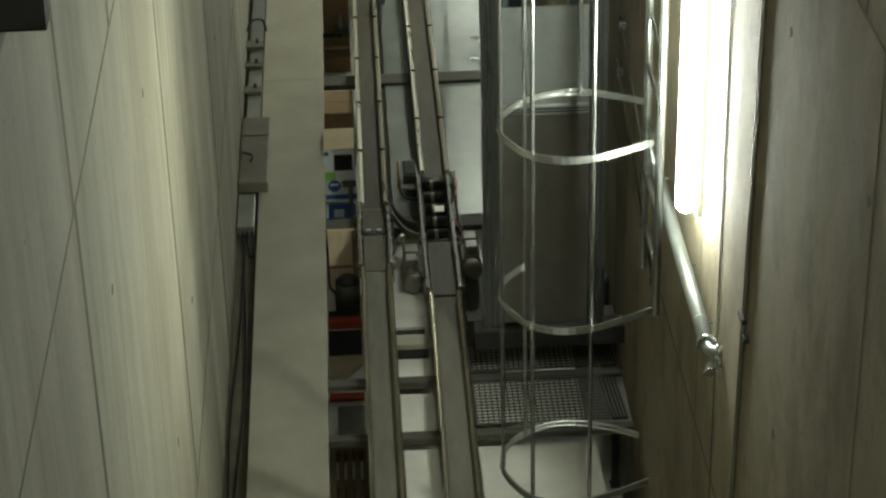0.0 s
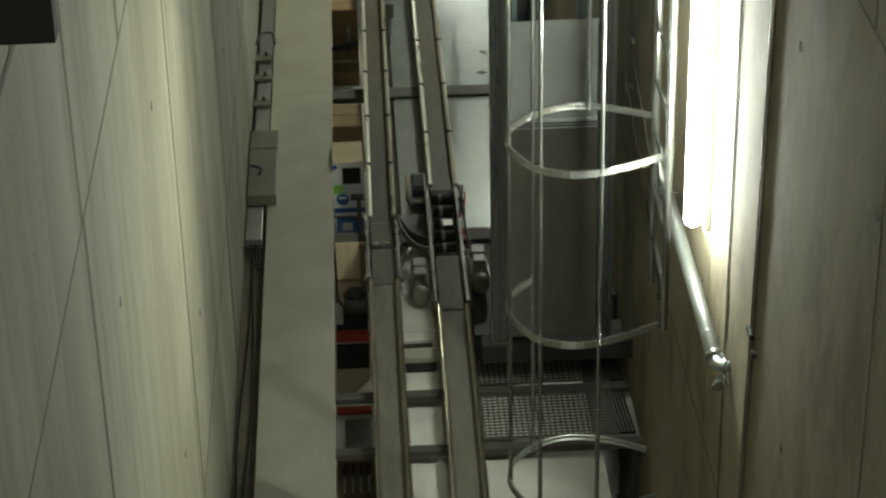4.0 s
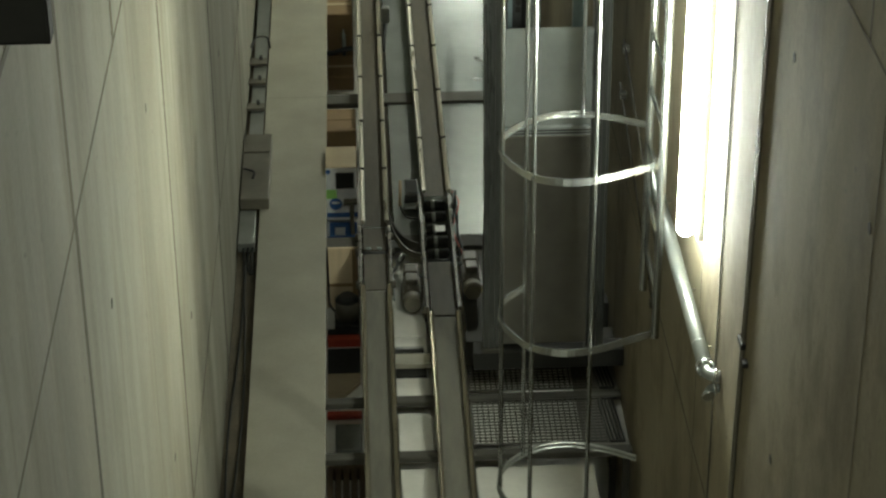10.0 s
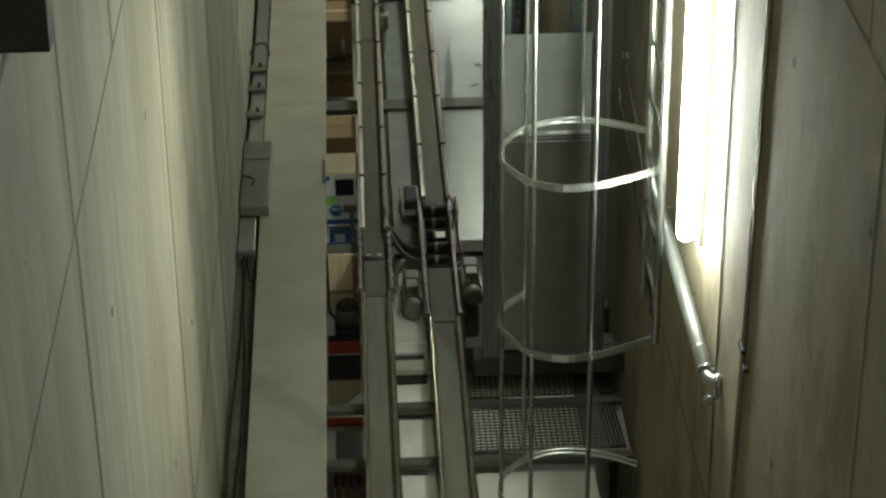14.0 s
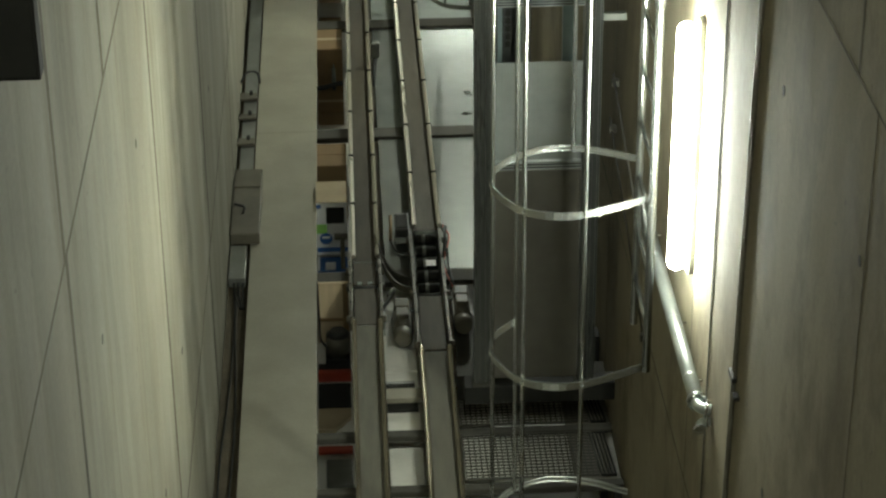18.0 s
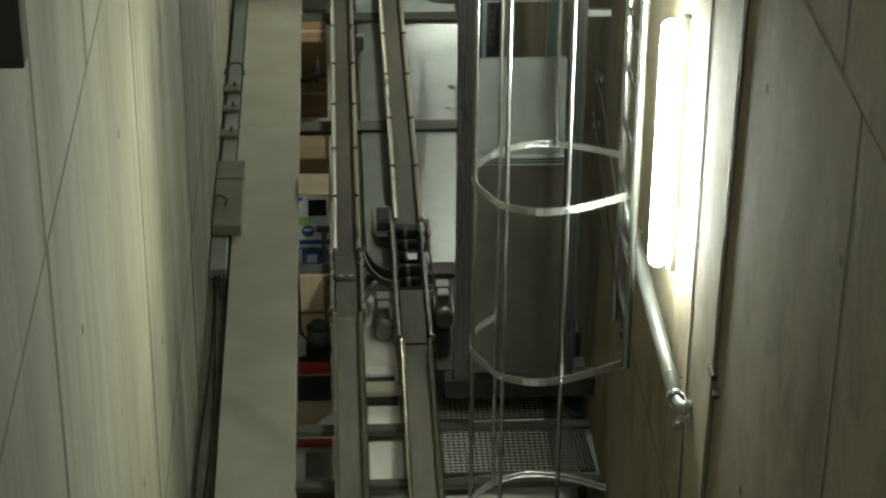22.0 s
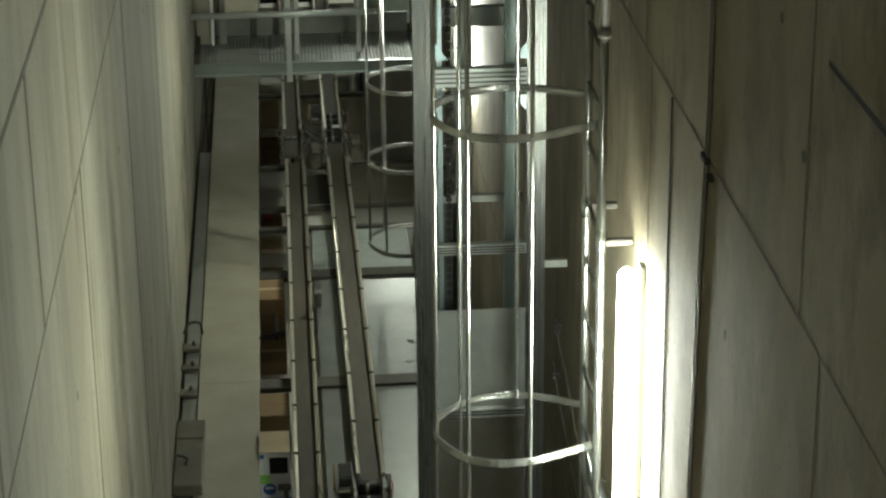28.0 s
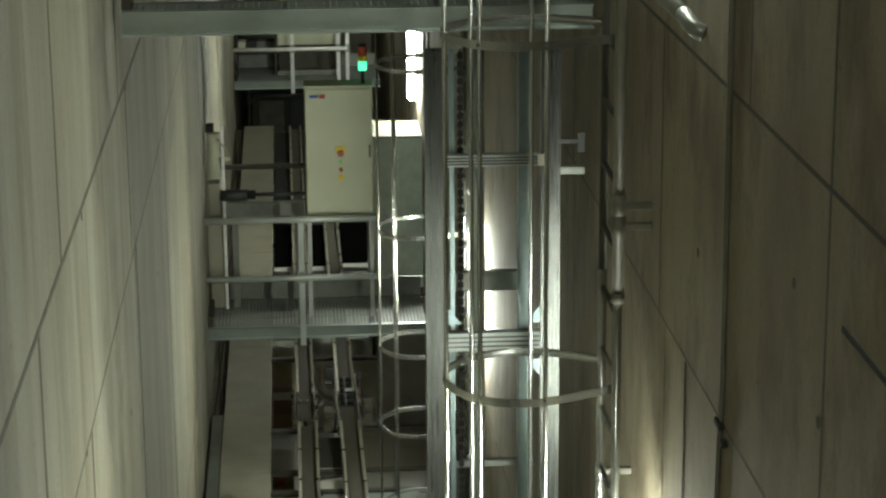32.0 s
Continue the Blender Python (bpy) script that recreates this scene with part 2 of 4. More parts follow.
def rod(p, q, r, seg=12, bm=None, r2=None):
    out = bm if bm is not None else bmesh.new()
    p, q = Vector(p), Vector(q)
    d = q - p
    res = bmesh.ops.create_cone(out, cap_ends=True, segments=seg, radius1=r, radius2=r if r2 is None else r2, depth=d.length)
    m = Matrix.Translation((p + q) / 2) @ d.to_track_quat("Z", "Y").to_matrix().to_4x4()
    bmesh.ops.transform(out, matrix=m, verts=res["verts"])
    for v in res["verts"]:
        for f in v.link_faces:
            f.smooth = len(f.verts) == 4
    return out


def sweep(points, profile, bm=None, up=Vector((0, 0, 1)), smooth=False):
    """A closed profile of (sideways, up) pairs carried along points."""
    out = bm if bm is not None else bmesh.new()
    pts = [Vector(p) for p in points]
    rings = []
    for i, p in enumerate(pts):
        d = (pts[min(i + 1, len(pts) - 1)] - pts[max(i - 1, 0)]).normalized()
        side = d.cross(up)
        side = side.normalized() if side.length > 1e-4 else Vector((1, 0, 0))
        top = side.cross(d)
        rings.append([out.verts.new(p + side * a + top * b) for a, b in profile])
    k = len(profile)
    for a, b in zip(rings, rings[1:]):
        for i in range(k):
            f = out.faces.new((a[i], a[(i + 1) % k], b[(i + 1) % k], b[i]))
            f.smooth = smooth
    out.faces.new(rings[0][::-1])
    out.faces.new(rings[-1])
    bmesh.ops.recalc_face_normals(out, faces=out.faces)
    return out


def wire(points, r, bm=None, seg=8, up=Vector((0, 0, 1))):
    ring = [(r * math.cos(2 * math.pi * i / seg), r * math.sin(2 * math.pi * i / seg)) for i in range(seg)]
    return sweep(points, ring, bm, up, smooth=True)


def curve(points, n=6):
    """A smooth run of points through the given ones."""
    pts = [Vector(p) for p in points]
    pts = [2 * pts[0] - pts[1]] + pts + [2 * pts[-1] - pts[-2]]
    out = []
    for a, b, c, d in zip(pts, pts[1:], pts[2:], pts[3:]):
        for i in range(n):
            t = i / n
            out.append(0.5 * (2 * b + (c - a) * t + (2 * a - 5 * b + 4 * c - d) * t * t + (3 * b - a - 3 * c + d) * t ** 3))
    return out + [pts[-2]]


def channel(p, q, w, h, t, bm=None, up=Vector((0, 0, 1))):
    """A C section w wide and h high, open to its side."""
    prof = [(-w / 2, -h / 2), (w / 2, -h / 2), (w / 2, -h / 2 + t), (-w / 2 + t, -h / 2 + t), (-w / 2 + t, h / 2 - t), (w / 2, h / 2 - t), (w / 2, h / 2), (-w / 2, h / 2)]
    return sweep([p, q], prof, bm, up)


# ---------------------------------------------------------------- the shell
XL, XR, Y0, Y1, TOP = -0.845, 1.5, -3.0, 40.0, 11.5
floor = single("floor", box(XL - 0.3, XR + 0.3, Y0 - 0.3, Y1 + 0.3, -0.3, 0.0), FLOOR_PAINT, "pale painted concrete floor of a narrow hall", "floor", kind="structure")
ceiling = single("ceiling", box(XL - 0.3, XR + 0.3, Y0 - 0.3, Y1 + 0.3, TOP, TOP + 0.3), CONCRETE_OLD, "bare concrete ceiling", "ceiling", kind="structure")
wall_west = single("wall_west", box(XL - 0.3, XL - 0.014, Y0, Y1, 0, TOP), JOINT, "tall board-marked concrete wall with formwork joints", "wall", kind="structure")
wall_east = single("wall_east", box(XR + 0.014, XR + 0.3, Y0, Y1, 0, TOP), JOINT, "tall stained concrete wall with formwork joints", "wall", kind="structure")
wall_north = single("wall_north", box(XL - 0.3, XR + 0.3, Y1, Y1 + 0.3, 0, TOP), CONCRETE, "concrete end wall of the hall", "wall", kind="structure")
wall_south = single("wall_south", box(XL - 0.3, XR + 0.3, Y0 - 0.3, Y0, 0, TOP), CONCRETE, "concrete wall behind the gallery", "wall", kind="structure")


# ---------------------------------------------------------------- fluorescent lamps on the east wall
def tube_lamp(y, z0, z1, tube=TUBE):
    """An upright tube in a round-ended diffuser on a shallow housing."""
    R = 0.04
    lamp = thing("tube_lamp", (XR, y, z0), "lit fluorescent tube lamp fixed upright on the concrete wall", "lamp", "wall lamps")
    part("housing", box(XR - 0.028, XR, y - 0.035, y + 0.035, z0 - 0.05, z1 + 0.05, 0.006), GREY_PAINT, lamp)
    bm = rod((XR - 0.075, y, z0), (XR - 0.075, y, z1), R, 20)
    for z, d in ((z0, -1), (z1, 1)):
        rod((XR - 0.075, y, z), (XR - 0.075, y, z + 0.018 * d), R, 20, r2=0.8 * R, bm=bm)
        rod((XR - 0.075, y, z + 0.018 * d), (XR - 0.075, y, z + 0.031 * d), 0.8 * R, 20, r2=0.4 * R, bm=bm)
        part("holder", box(XR - 0.06, XR - 0.026, y - 0.012, y + 0.012, z + 0.004 * d - 0.008, z + 0.004 * d + 0.008), GREY_PAINT, lamp)
    part("diffuser", bm, tube, lamp, "glowing white diffuser")
    return lamp


tube_lamp(8.66, 3.33, 4.44)
tube_lamp(8.66, 7.13, 8.24, TUBE_DIM)
tube_lamp(16.9, 2.6, 3.55)
tube_lamp(25.85, 2.9, 4.0)
# Unseen lamp, set here to light the fronts of the far platform.
tube_lamp(32.7, 3.05, 4.1, TUBE_DIM)

# unseen fill lamp added on the ceiling over the gallery, to lift dark fronts
batten = thing("fill_lamp", (0.33, 0.9, TOP - 0.1), "unseen fill lamp added on the concrete ceiling", "lamp", "ceiling lamps")
part("housing", box(0.23, 0.43, 0.28, 1.52, TOP - 0.05, TOP, 0.008), GREY_PAINT, batten)
part("diffuser", box(0.245, 0.415, 0.3, 1.5, TOP - 0.11, TOP - 0.051, 0.02), TUBE, batten, "glowing white diffuser")

# ---------------------------------------------------------------- cross beams that carry the conveyors
BEAM_YS = (7.9, 9.3, 10.6, 11.18, 13.11, 15.36, 17.5, 18.58, 19.08, 20.2, 22.4, 24.6, 27.0, 29.4, 31.8, 33.6)
for y in BEAM_YS:
    b = thing("cross_beam", (0.3, y, 0), "dark grey steel cross beam on short posts under the conveyors", "beam", "cross beams")
    h = 0.085 if y in (13.11, 15.36, 17.5) else 0.035
    bm = sweep([(XL, y, 0.82), (XR, y, 0.82)], [(-h, -0.02), (h, -0.02), (h, 0.014), (h - 0.005, 0.02), (-h + 0.005, 0.02), (-h, 0.014)])
    part("beam", bm, BEAM, b)
    for x in (XL + 0.03, 0.08, 0.48, XR - 0.03):
        part("post", box(x - 0.02, x + 0.02, y - 0.02, y + 0.02, 0, 0.8), BEAM, b)
        part("foot", box(x - 0.03, x + 0.03, y - 0.04, y + 0.04, 0, 0.008), BEAM, b)


# ---------------------------------------------------------------- belt conveyors
def conveyor(x0, x1, y0, y1, skew=0.0, z=0.9, step=0.78, rubber=BELT, steel=GUARD):
    """A narrow belt between two upright side guards, with return rollers under it."""
    c = thing("belt_conveyor", ((x0 + x1) / 2, y0, 0.84), "narrow grey belt conveyor between brushed steel side guards", "conveyor", "belt conveyors")

    def sx(y):
        return skew * (y - y0) / (y1 - y0)

    mid, half = (x0 + x1) / 2, (x1 - x0) / 2
    part("belt", sweep([(mid + sx(y0), y0, z), (mid + sx(y1), y1, z)], [(-half + 0.012, -0.01), (half - 0.012, -0.01), (half - 0.012, 0.004), (-half + 0.012, 0.004)]), rubber, c, "worn grey-brown rubber belt")
    part("belt_bed", sweep([(mid + sx(y0), y0, z), (mid + sx(y1), y1, z)], [(-half + 0.008, -0.05), (half - 0.008, -0.05), (half - 0.008, -0.012), (-half + 0.008, -0.012)]), GALV_DULL, c)
    n = max(1, round((y1 - y0) / step))
    for x, s in ((x0, 1), (x1, -1)):
        for i in range(n):
            a, b = y0 + (y1 - y0) * i / n, y0 + (y1 - y0) * (i + 1) / n
            prof = [(0, -0.06), (0.006, -0.06), (0.006, 0.026), (0.020, 0.031), (0.028, 0.037), (0.031, 0.043), (0.027, 0.050), (0.016, 0.056), (0.006, 0.057), (0, 0.053)]
            prof = [(p * s, q) for p, q in prof]
            part("side_guard", sweep([(x + sx(a), a + 0.003, z), (x + sx(b), b - 0.003, z)], prof if s > 0 else prof[::-1]), steel, c)
            if i < n - 1 and y0 > 9:
                xc = x + sx(b) + 0.015 * s
                part("guard_clip", box(xc - 0.017, xc + 0.017, b - 0.012, b + 0.012, z + 0.028, z + 0.061, 0.003), BLACK, c)
    for y in (y0, y1):
        part("end_roller", rod((x0 + 0.012 + sx(y), y, z - 0.02), (x1 - 0.012 + sx(y), y, z - 0.02), 0.022, 12), GALV, c)
    return c


conveyor(-0.035, 0.160, 8.2, 12.35, 0.006, steel=GUARD_WORN)
conveyor(-0.022, 0.168, 13.2, 20.1, 0.018, rubber=BELT_DARK)
conveyor(-0.012, 0.172, 20.95, 33.5, -0.01, step=1.6, rubber=BELT_DARK)
conveyor(0.368, 0.570, 8.2, 12.0, 0.02, steel=GUARD_WORN)
conveyor(0.402, 0.602, 13.62, 20.1, -0.01, rubber=BELT_DARK)
conveyor(0.388, 0.572, 20.95, 33.5, 0.0, step=1.6, rubber=BELT_DARK)


# ---------------------------------------------------------------- transfer between two belts, with its drives
def transfer(x0, x1, y0, y1, z=0.9, cassette=True):
    """A short belt or roller section that bridges the gap, with bearing plates and bolts."""
    c = thing("transfer_unit", ((x0 + x1) / 2, y0, 0.84), "dark transfer section with bearing plates between two belts", "conveyor", "transfer units")
    ym = y0 + (y1 - y0) * (0.45 if cassette else 0.63)
    part("belt", box(x0 + 0.02, x1 - 0.02, y0 - 0.05, ym - 0.025, z - 0.02, z + 0.002, 0.004), BELT_DARK, c)
    for y in (ym,):
        part("roller", rod((x0 + 0.02, y, z - 0.012), (x1 - 0.02, y, z - 0.012), 0.02, 14), DARK, c)
    if cassette:
        n = 5
        for i in range(n):
            y = ym + 0.07 + (y1 - ym - 0.12) * i / (n - 1)
            part("roller", rod((x0 + 0.03, y, z + 0.005), (x1 - 0.03, y, z + 0.005), 0.034, 16), BLACK, c, "black rubber roller")
            part("collar", rod((x0 + 0.075, y, z + 0.005), (x0 + 0.10, y, z + 0.005), 0.036, 16), GALV_DULL, c)
        part("label_plate", box(x0 + 0.09, x0 + 0.155, ym + 0.3, ym + 0.38, z + 0.045, z + 0.05), WHITE_CARD, c, "small white label plate")
    else:
        part("belt", box(x0 + 0.02, x1 - 0.02, ym + 0.025, y1 + 0.075, z - 0.02, z + 0.004, 0.004), BELT_DARK, c)
        for dx in (0.045, 0.115):
            part("bright_clip", box(x0 + dx, x0 + dx + 0.028, ym + 0.01, ym + 0.03, z + 0.012, z + 0.022, 0.002), GALV, c)
    for x, s in ((x0, -1), (x1, 1)):
        part("bearing_plate", box(x - 0.012, x + 0.012, y0 - 0.03, y1 + 0.03, z - 0.06, z + 0.05, 0.004), OLIVE, c)
        for i in range(6):
            y = y0 + (y1 - y0) * (i + 0.4) / 6
            part("bolt", rod((x, y, z + 0.04), (x, y, z + 0.058), 0.006, 6), DARK, c)
        for y in (y0 + 0.02, ym, y1 - 0.05):
            part("bearing", rod((x, y, z), (x + 0.03 * s, y, z), 0.026, 12), OLIVE, c)
    return c


def gear_motor(x, y, z, s=1, label="dark gear motor hung beside the conveyor", turn=0.0):
    """A motor with fins, end cap, gearbox and terminal box."""
    g = thing("gear_motor", (x, y, z), label, "motor", "gear motors")
    part("gearbox", box(x - 0.05, x + 0.05, y - 0.06, y + 0.06, z - 0.06, z + 0.07, 0.015), OLIVE, g)
    part("motor_body", rod((x, y - 0.06, z), (x, y - 0.30, z), 0.06, 18), OLIVE, g, "greasy olive ribbed motor body")
    for i in range(10):
        a = 2 * math.pi * i / 10
        part("fin", box(x + 0.066 * math.cos(a) - 0.004, x + 0.066 * math.cos(a) + 0.004, y - 0.28, y - 0.09, z + 0.066 * math.sin(a) - 0.004, z + 0.066 * math.sin(a) + 0.004), OLIVE, g)
    part("fan_cover", rod((x, y - 0.30, z), (x, y - 0.37, z), 0.064, 18, r2=0.052), OLIVE, g)
    part("terminal_box", box(x - 0.04, x + 0.04, y - 0.22, y - 0.12, z + 0.06, z + 0.10, 0.008), OLIVE, g)
    part("shaft", rod((x, y, z), (x - 0.12 * s, y, z), 0.014, 10), GALV, g)
    return g


for dy in (0.0, 7.92):
    transfer(-0.03, 0.165, 12.42 + dy, 13.12 + dy, cassette=False)
    transfer(0.385, 0.585, 12.08 + dy, 13.54 + dy, cassette=True)
    gear_motor(0.68, 12.62 + dy, 0.93, 1)
    gear_motor(0.295, 12.60 + dy, 0.86, -1, "greasy dark gear motor slung between the belts")
    m = thing("drive_box", (0.34, 13.62 + dy, 0.84), "black drive box on a pale bracket between the belts", "motor", "drive boxes")
    part("case", box(0.285, 0.385, 13.59 + dy, 13.84 + dy, 0.86, 0.935, 0.012), DARK, m)
    part("front_cover", box(0.295, 0.375, 13.61 + dy, 13.8 + dy, 0.936, 0.941, 0.002), BLACK, m)
    part("ledge", box(0.275, 0.39, 13.52 + dy, 13.575 + dy, 0.862, 0.88, 0.003), RAIL, m)
    part("lever", rod((0.26, 13.75 + dy, 0.96), (0.25, 13.5 + dy, 0.9), 0.01, 8), CARD, m)
    part("cable", wire(curve([(0.25, 13.5 + dy, 0.9), (0.29, 13.38 + dy, 0.88), (0.38, 13.3 + dy, 0.9)]), 0.006), BLACK, m)
    f = thing("guide_flap", (0.25, 13.0 + dy, 0.84), "curved dark rubber guide flap between the belts", "guide", "guide flaps")
    pts = curve([(0.165, 13.35 + dy, 0.93), (0.20, 13.15 + dy, 0.92), (0.27, 13.0 + dy, 0.90), (0.36, 12.92 + dy, 0.9)])
    part("flap", sweep(pts, [(-0.004, -0.03), (0.004, -0.03), (0.004, 0.03), (-0.004, 0.03)]), BEAM, f)
    part("flap", sweep([(p[0] + 0.01, p[1] - 0.13, p[2]) for p in pts], [(-0.004, -0.03), (0.004, -0.03), (0.004, 0.02), (-0.004, 0.02)]), OLIVE, f)
    h = thing("tension_handle", (0.19, 12.62 + dy, 0.84), "dark tension handle with a knob beside the belt", "handle", "tension handles")
    part("arm", rod((0.17, 12.55 + dy, 0.9), (0.225, 12.65 + dy, 0.95), 0.009, 8), DARK, h)
    part("knob", rod((0.215, 12.64 + dy, 0.945), (0.25, 12.70 + dy, 0.965), 0.021, 12), GALV_DULL, h)
    part("rod", rod((0.18, 12.6 + dy, 0.86), (0.18, 12.3 + dy, 0.86), 0.006, 8), GALV, h)
    k = thing("cable_bundle", (0.61, 13.2 + dy, 0.84), "bundle of dark and reddish cables along the belt drive", "cable", "drive cables")
    for i, mt in enumerate((BLACK, RED, DARK, BLACK)):
        pts = [(0.60 + 0.012 * i, 13.6 + dy, 0.95), (0.625 + 0.02 * math.sin(i * 2), 13.35 + dy, 0.97 + 0.02 * i), (0.61 + 0.015 * math.cos(i * 3), 13.1 + dy, 0.93), (0.63 + 0.012 * i, 12.8 + dy, 0.9)]
        part("cable", wire(curve(pts), 0.006), mt, k)

# sensor head on a thin stem beside the west belt
sensor = thing("sensor_head", (0.20, 16.3, 0.84), "dark wedge-shaped sensor head on a thin stem", "sensor")
part("head", box(0.18, 0.25, 16.42, 16.5, 0.98, 1.12, 0.02), GALV_DULL, sensor)
part("stem", rod((0.215, 16.46, 0.99), (0.195, 16.2, 0.845), 0.02, 8, r2=0.007), DARK, sensor)

# ---------------------------------------------------------------- trunking along the west side
trunk = thing("cable_trunking", (-0.48, 8.3, 0.84), "long olive-grey sheet metal trunking with butt-jointed covers", "trunking")
for a, b, lift in ((8.3, 15.27, 0.002), (15.275, 18.9, 0.0), (18.905, 22.6, 0.001), (22.605, 26.4, 0.0), (26.405, 30.2, 0.002), (30.205, 33.8, 0.0)):
    part("cover", box(-0.705, -0.252, a, b, 0.885 + lift, 0.90 + lift, 0.003), DUCT, trunk)
    part("trough", box(-0.695, -0.262, a, b, 0.842, 0.884), DUCT, trunk)

# fittings in the gap between trunking and wall
jb = thing("junction_box", (-0.75, 14.4, 0.842), "dull olive junction box with a hook handle on the trunking", "junction box")
part("case", box(-0.838, -0.64, 13.5, 14.5, 0.902, 0.985, 0.008), OLIVE, jb)
part("lid", box(-0.836, -0.642, 14.2, 14.48, 0.986, 0.992, 0.002), OLIVE, jb)
part("hook", wire(curve([(-0.82, 13.95, 0.985), (-0.81, 13.9, 1.01), (-0.75, 13.85, 1.01), (-0.76, 13.8, 0.985)]), 0.009), DARK, jb)
jb2 = thing("terminal_box", (-0.78, 13.6, 0.842), "dull grey terminal box with cables at its end", "junction box")
part("case", box(-0.838, -0.725, 12.98, 13.44, 0.86, 0.93, 0.006), GALV_DULL, jb2)
for i in range(3):
    part("cable", wire(curve([(-0.80 + 0.03 * i, 12.98, 0.89), (-0.79 + 0.025 * i, 12.85, 0.87), (-0.75 + 0.01 * i, 12.7, 0.85)]), 0.007), BLACK, jb2)
for y, d in ((15.05, 0.12), (15.5, 0.1), (15.85, 0.14)):
    cl = thing("wall_clamp", (-0.78, y, 0.9), "grey steel clamp bridging trunking and wall", "bracket", "wall clamps")
    part("strap", box(-0.845, -0.715, y, y + d * 0.8, 0.902, 0.925, 0.004), OLIVE, cl)
    part("bolt", rod((-0.76, y + d / 2, 0.93), (-0.76, y + d / 2, 0.96), 0.014, 6), DARK, cl)
wb = thing("wire_bracket", (-0.78, 16.1, 0.9), "bent wire bracket on the trunking", "bracket")
part("wire", wire(curve([(-0.845, 16.1, 0.95), (-0.80, 16.2, 0.99), (-0.72, 16.2, 0.99), (-0.70, 16.2, 0.9)]), 0.008), DARK, wb)
strip = single("steel_strip", box(-0.815, -0.715, 14.52, 20.5, 0.89, 0.895), GALV_DULL, "pale steel strip in the gap by the wall", "strip", at=(-0.76, 14.5, 0.88))
# Strip added over the pale floor; the gap's dimness is its colour.
tray = single("cable_tray", box(-0.842, -0.708, 8.3, 33.8, 0.841, 0.846), FIN, "dark brown strip added to darken the gap along the wall", "tray", at=(-0.78, 8.3, 0.841))
dark_line = thing("cable_run", (-0.80, 8.3, 0.846), "dark cables lying in the gap along the wall", "cable")
for i in range(2):
    pts = [(-0.80 + 0.04 * i + 0.02 * math.sin(j * 1.7 + i * 2.1), 8.3 + 0.85 * j, 0.857 + 0.004 * (i % 2)) for j in range(30)]
    part("cable", wire(curve(pts, 3), 0.007, seg=6), BLACK, dark_line)

# ---------------------------------------------------------------- galvanised plates and gratings between the beams
for a, b, mat in ((13.2, 15.27, PLATE_DULL), (15.45, 17.41, PLATE), (17.59, 18.53, GRATE)):
    single("cover_plate", box(0.205, 1.05, a, b, 0.806, 0.822, 0.002), mat, "galvanised cover plate with soft lamp reflections", "plate", "cover plates", at=(0.8, a, 0.8))


single("cover_plate", box(0.60, 1.45, 18.625, 20.15, 0.806, 0.822, 0.002), OLIVE, "dull dark cover plate beside the second transfer", "plate", "cover plates", at=(0.8, 18.63, 0.8))
# Added panels stand in for the floor, higher up where light reaches.
single("floor_panel", box(0.19, 0.40, 18.64, 19.03, 0.745, 0.76, 0.002), FLOOR_PAINT, "pale painted panel raised in place of the floor between the conveyors", "panel", "floor panels", at=(0.3, 18.64, 0.745))
single("floor_panel", box(0.19, 0.40, 19.13, 19.34, 0.745, 0.76, 0.002), FLOOR_PAINT, "pale painted panel raised in place of the floor between the conveyors", "panel", "floor panels", at=(0.3, 19.13, 0.745))
single("dark_plate", box(0.19, 0.40, 19.35, 20.15, 0.745, 0.76, 0.002), BEAM, "dark plate between the conveyors", "plate", at=(0.3, 19.35, 0.745))


def grating(x0, x1, y0, y1, z, px, py, wx, wy, mat, lean=0.0, h=0.012):
    """Pressed grating: broad bearing bars and cross bars in a frame."""
    g = thing("floor_grating", ((x0 + x1) / 2, y0, z - h), "pressed steel floor grating of a walkway", "grating", "gratings")
    bm = bmesh.new()
    n = round((x1 - x0) / px)
    for i in range(n + 1):
        x = x0 + (x1 - x0) * i / n
        sweep([(x, y0, z - h / 2), (x + lean, y1, z - h / 2)], [(-wx / 2, -h / 2), (wx / 2, -h / 2), (wx / 2, h / 2), (-wx / 2, h / 2)], bm)
    tagged(part("bearing_grid", bm, mat, g), kind="stuff")
    if py:
        bm = bmesh.new()
        n = max(2, round((y1 - y0) / py))
        for i in range(n + 1):
            y = y0 + (y1 - y0) * i / n
            box(x0, x1, y - wy / 2, y + wy / 2, z - h, z - 0.001, bm=bm)
        tagged(part("cross_grid", bm, mat, g), kind="stuff")
    for y in (y0, y1):
        part("frame_bar", box(x0, x1, y - 0.006, y + 0.006, z - h, z + 0.001), mat, g)
    return g


for a, b in ((10.675, 11.128), (11.245, 11.525)):
    grating(0.605, 1.368, a, b, 0.842, 0.032, 0.0327, 0.008, 0.014, BEAM, h=0.004)
    grating(1.385, 1.47, a, b, 0.842, 0.024, 0, 0.008, 0, BLACK, lean=-0.03)
    # Backing in a dark colour, for the shade below the slots.
    single("dark_plate", box(1.228, 1.495, a - 0.03, b + 0.03, 0.80, 0.818, 0.002), OLIVE, "dark backing for the shade under the slotted strip by the wall", "plate", at=(1.43, a, 0.8))
# Panels added close below the walkway, so they are lit where the floor isn't.
for a, b in ((9.34, 10.56), (10.685, 11.118), (11.255, 11.515)):
    top = 0.834 if a > 10 else 0.76
    single("floor_panel", box(0.60, 1.225 if a > 10 else 1.275, a, b, top - 0.015, top, 0.002), FLOOR_PAINT, "pale painted panel raised in place of the floor under the walkway", "panel", "floor panels", at=(0.95, a, top - 0.015))
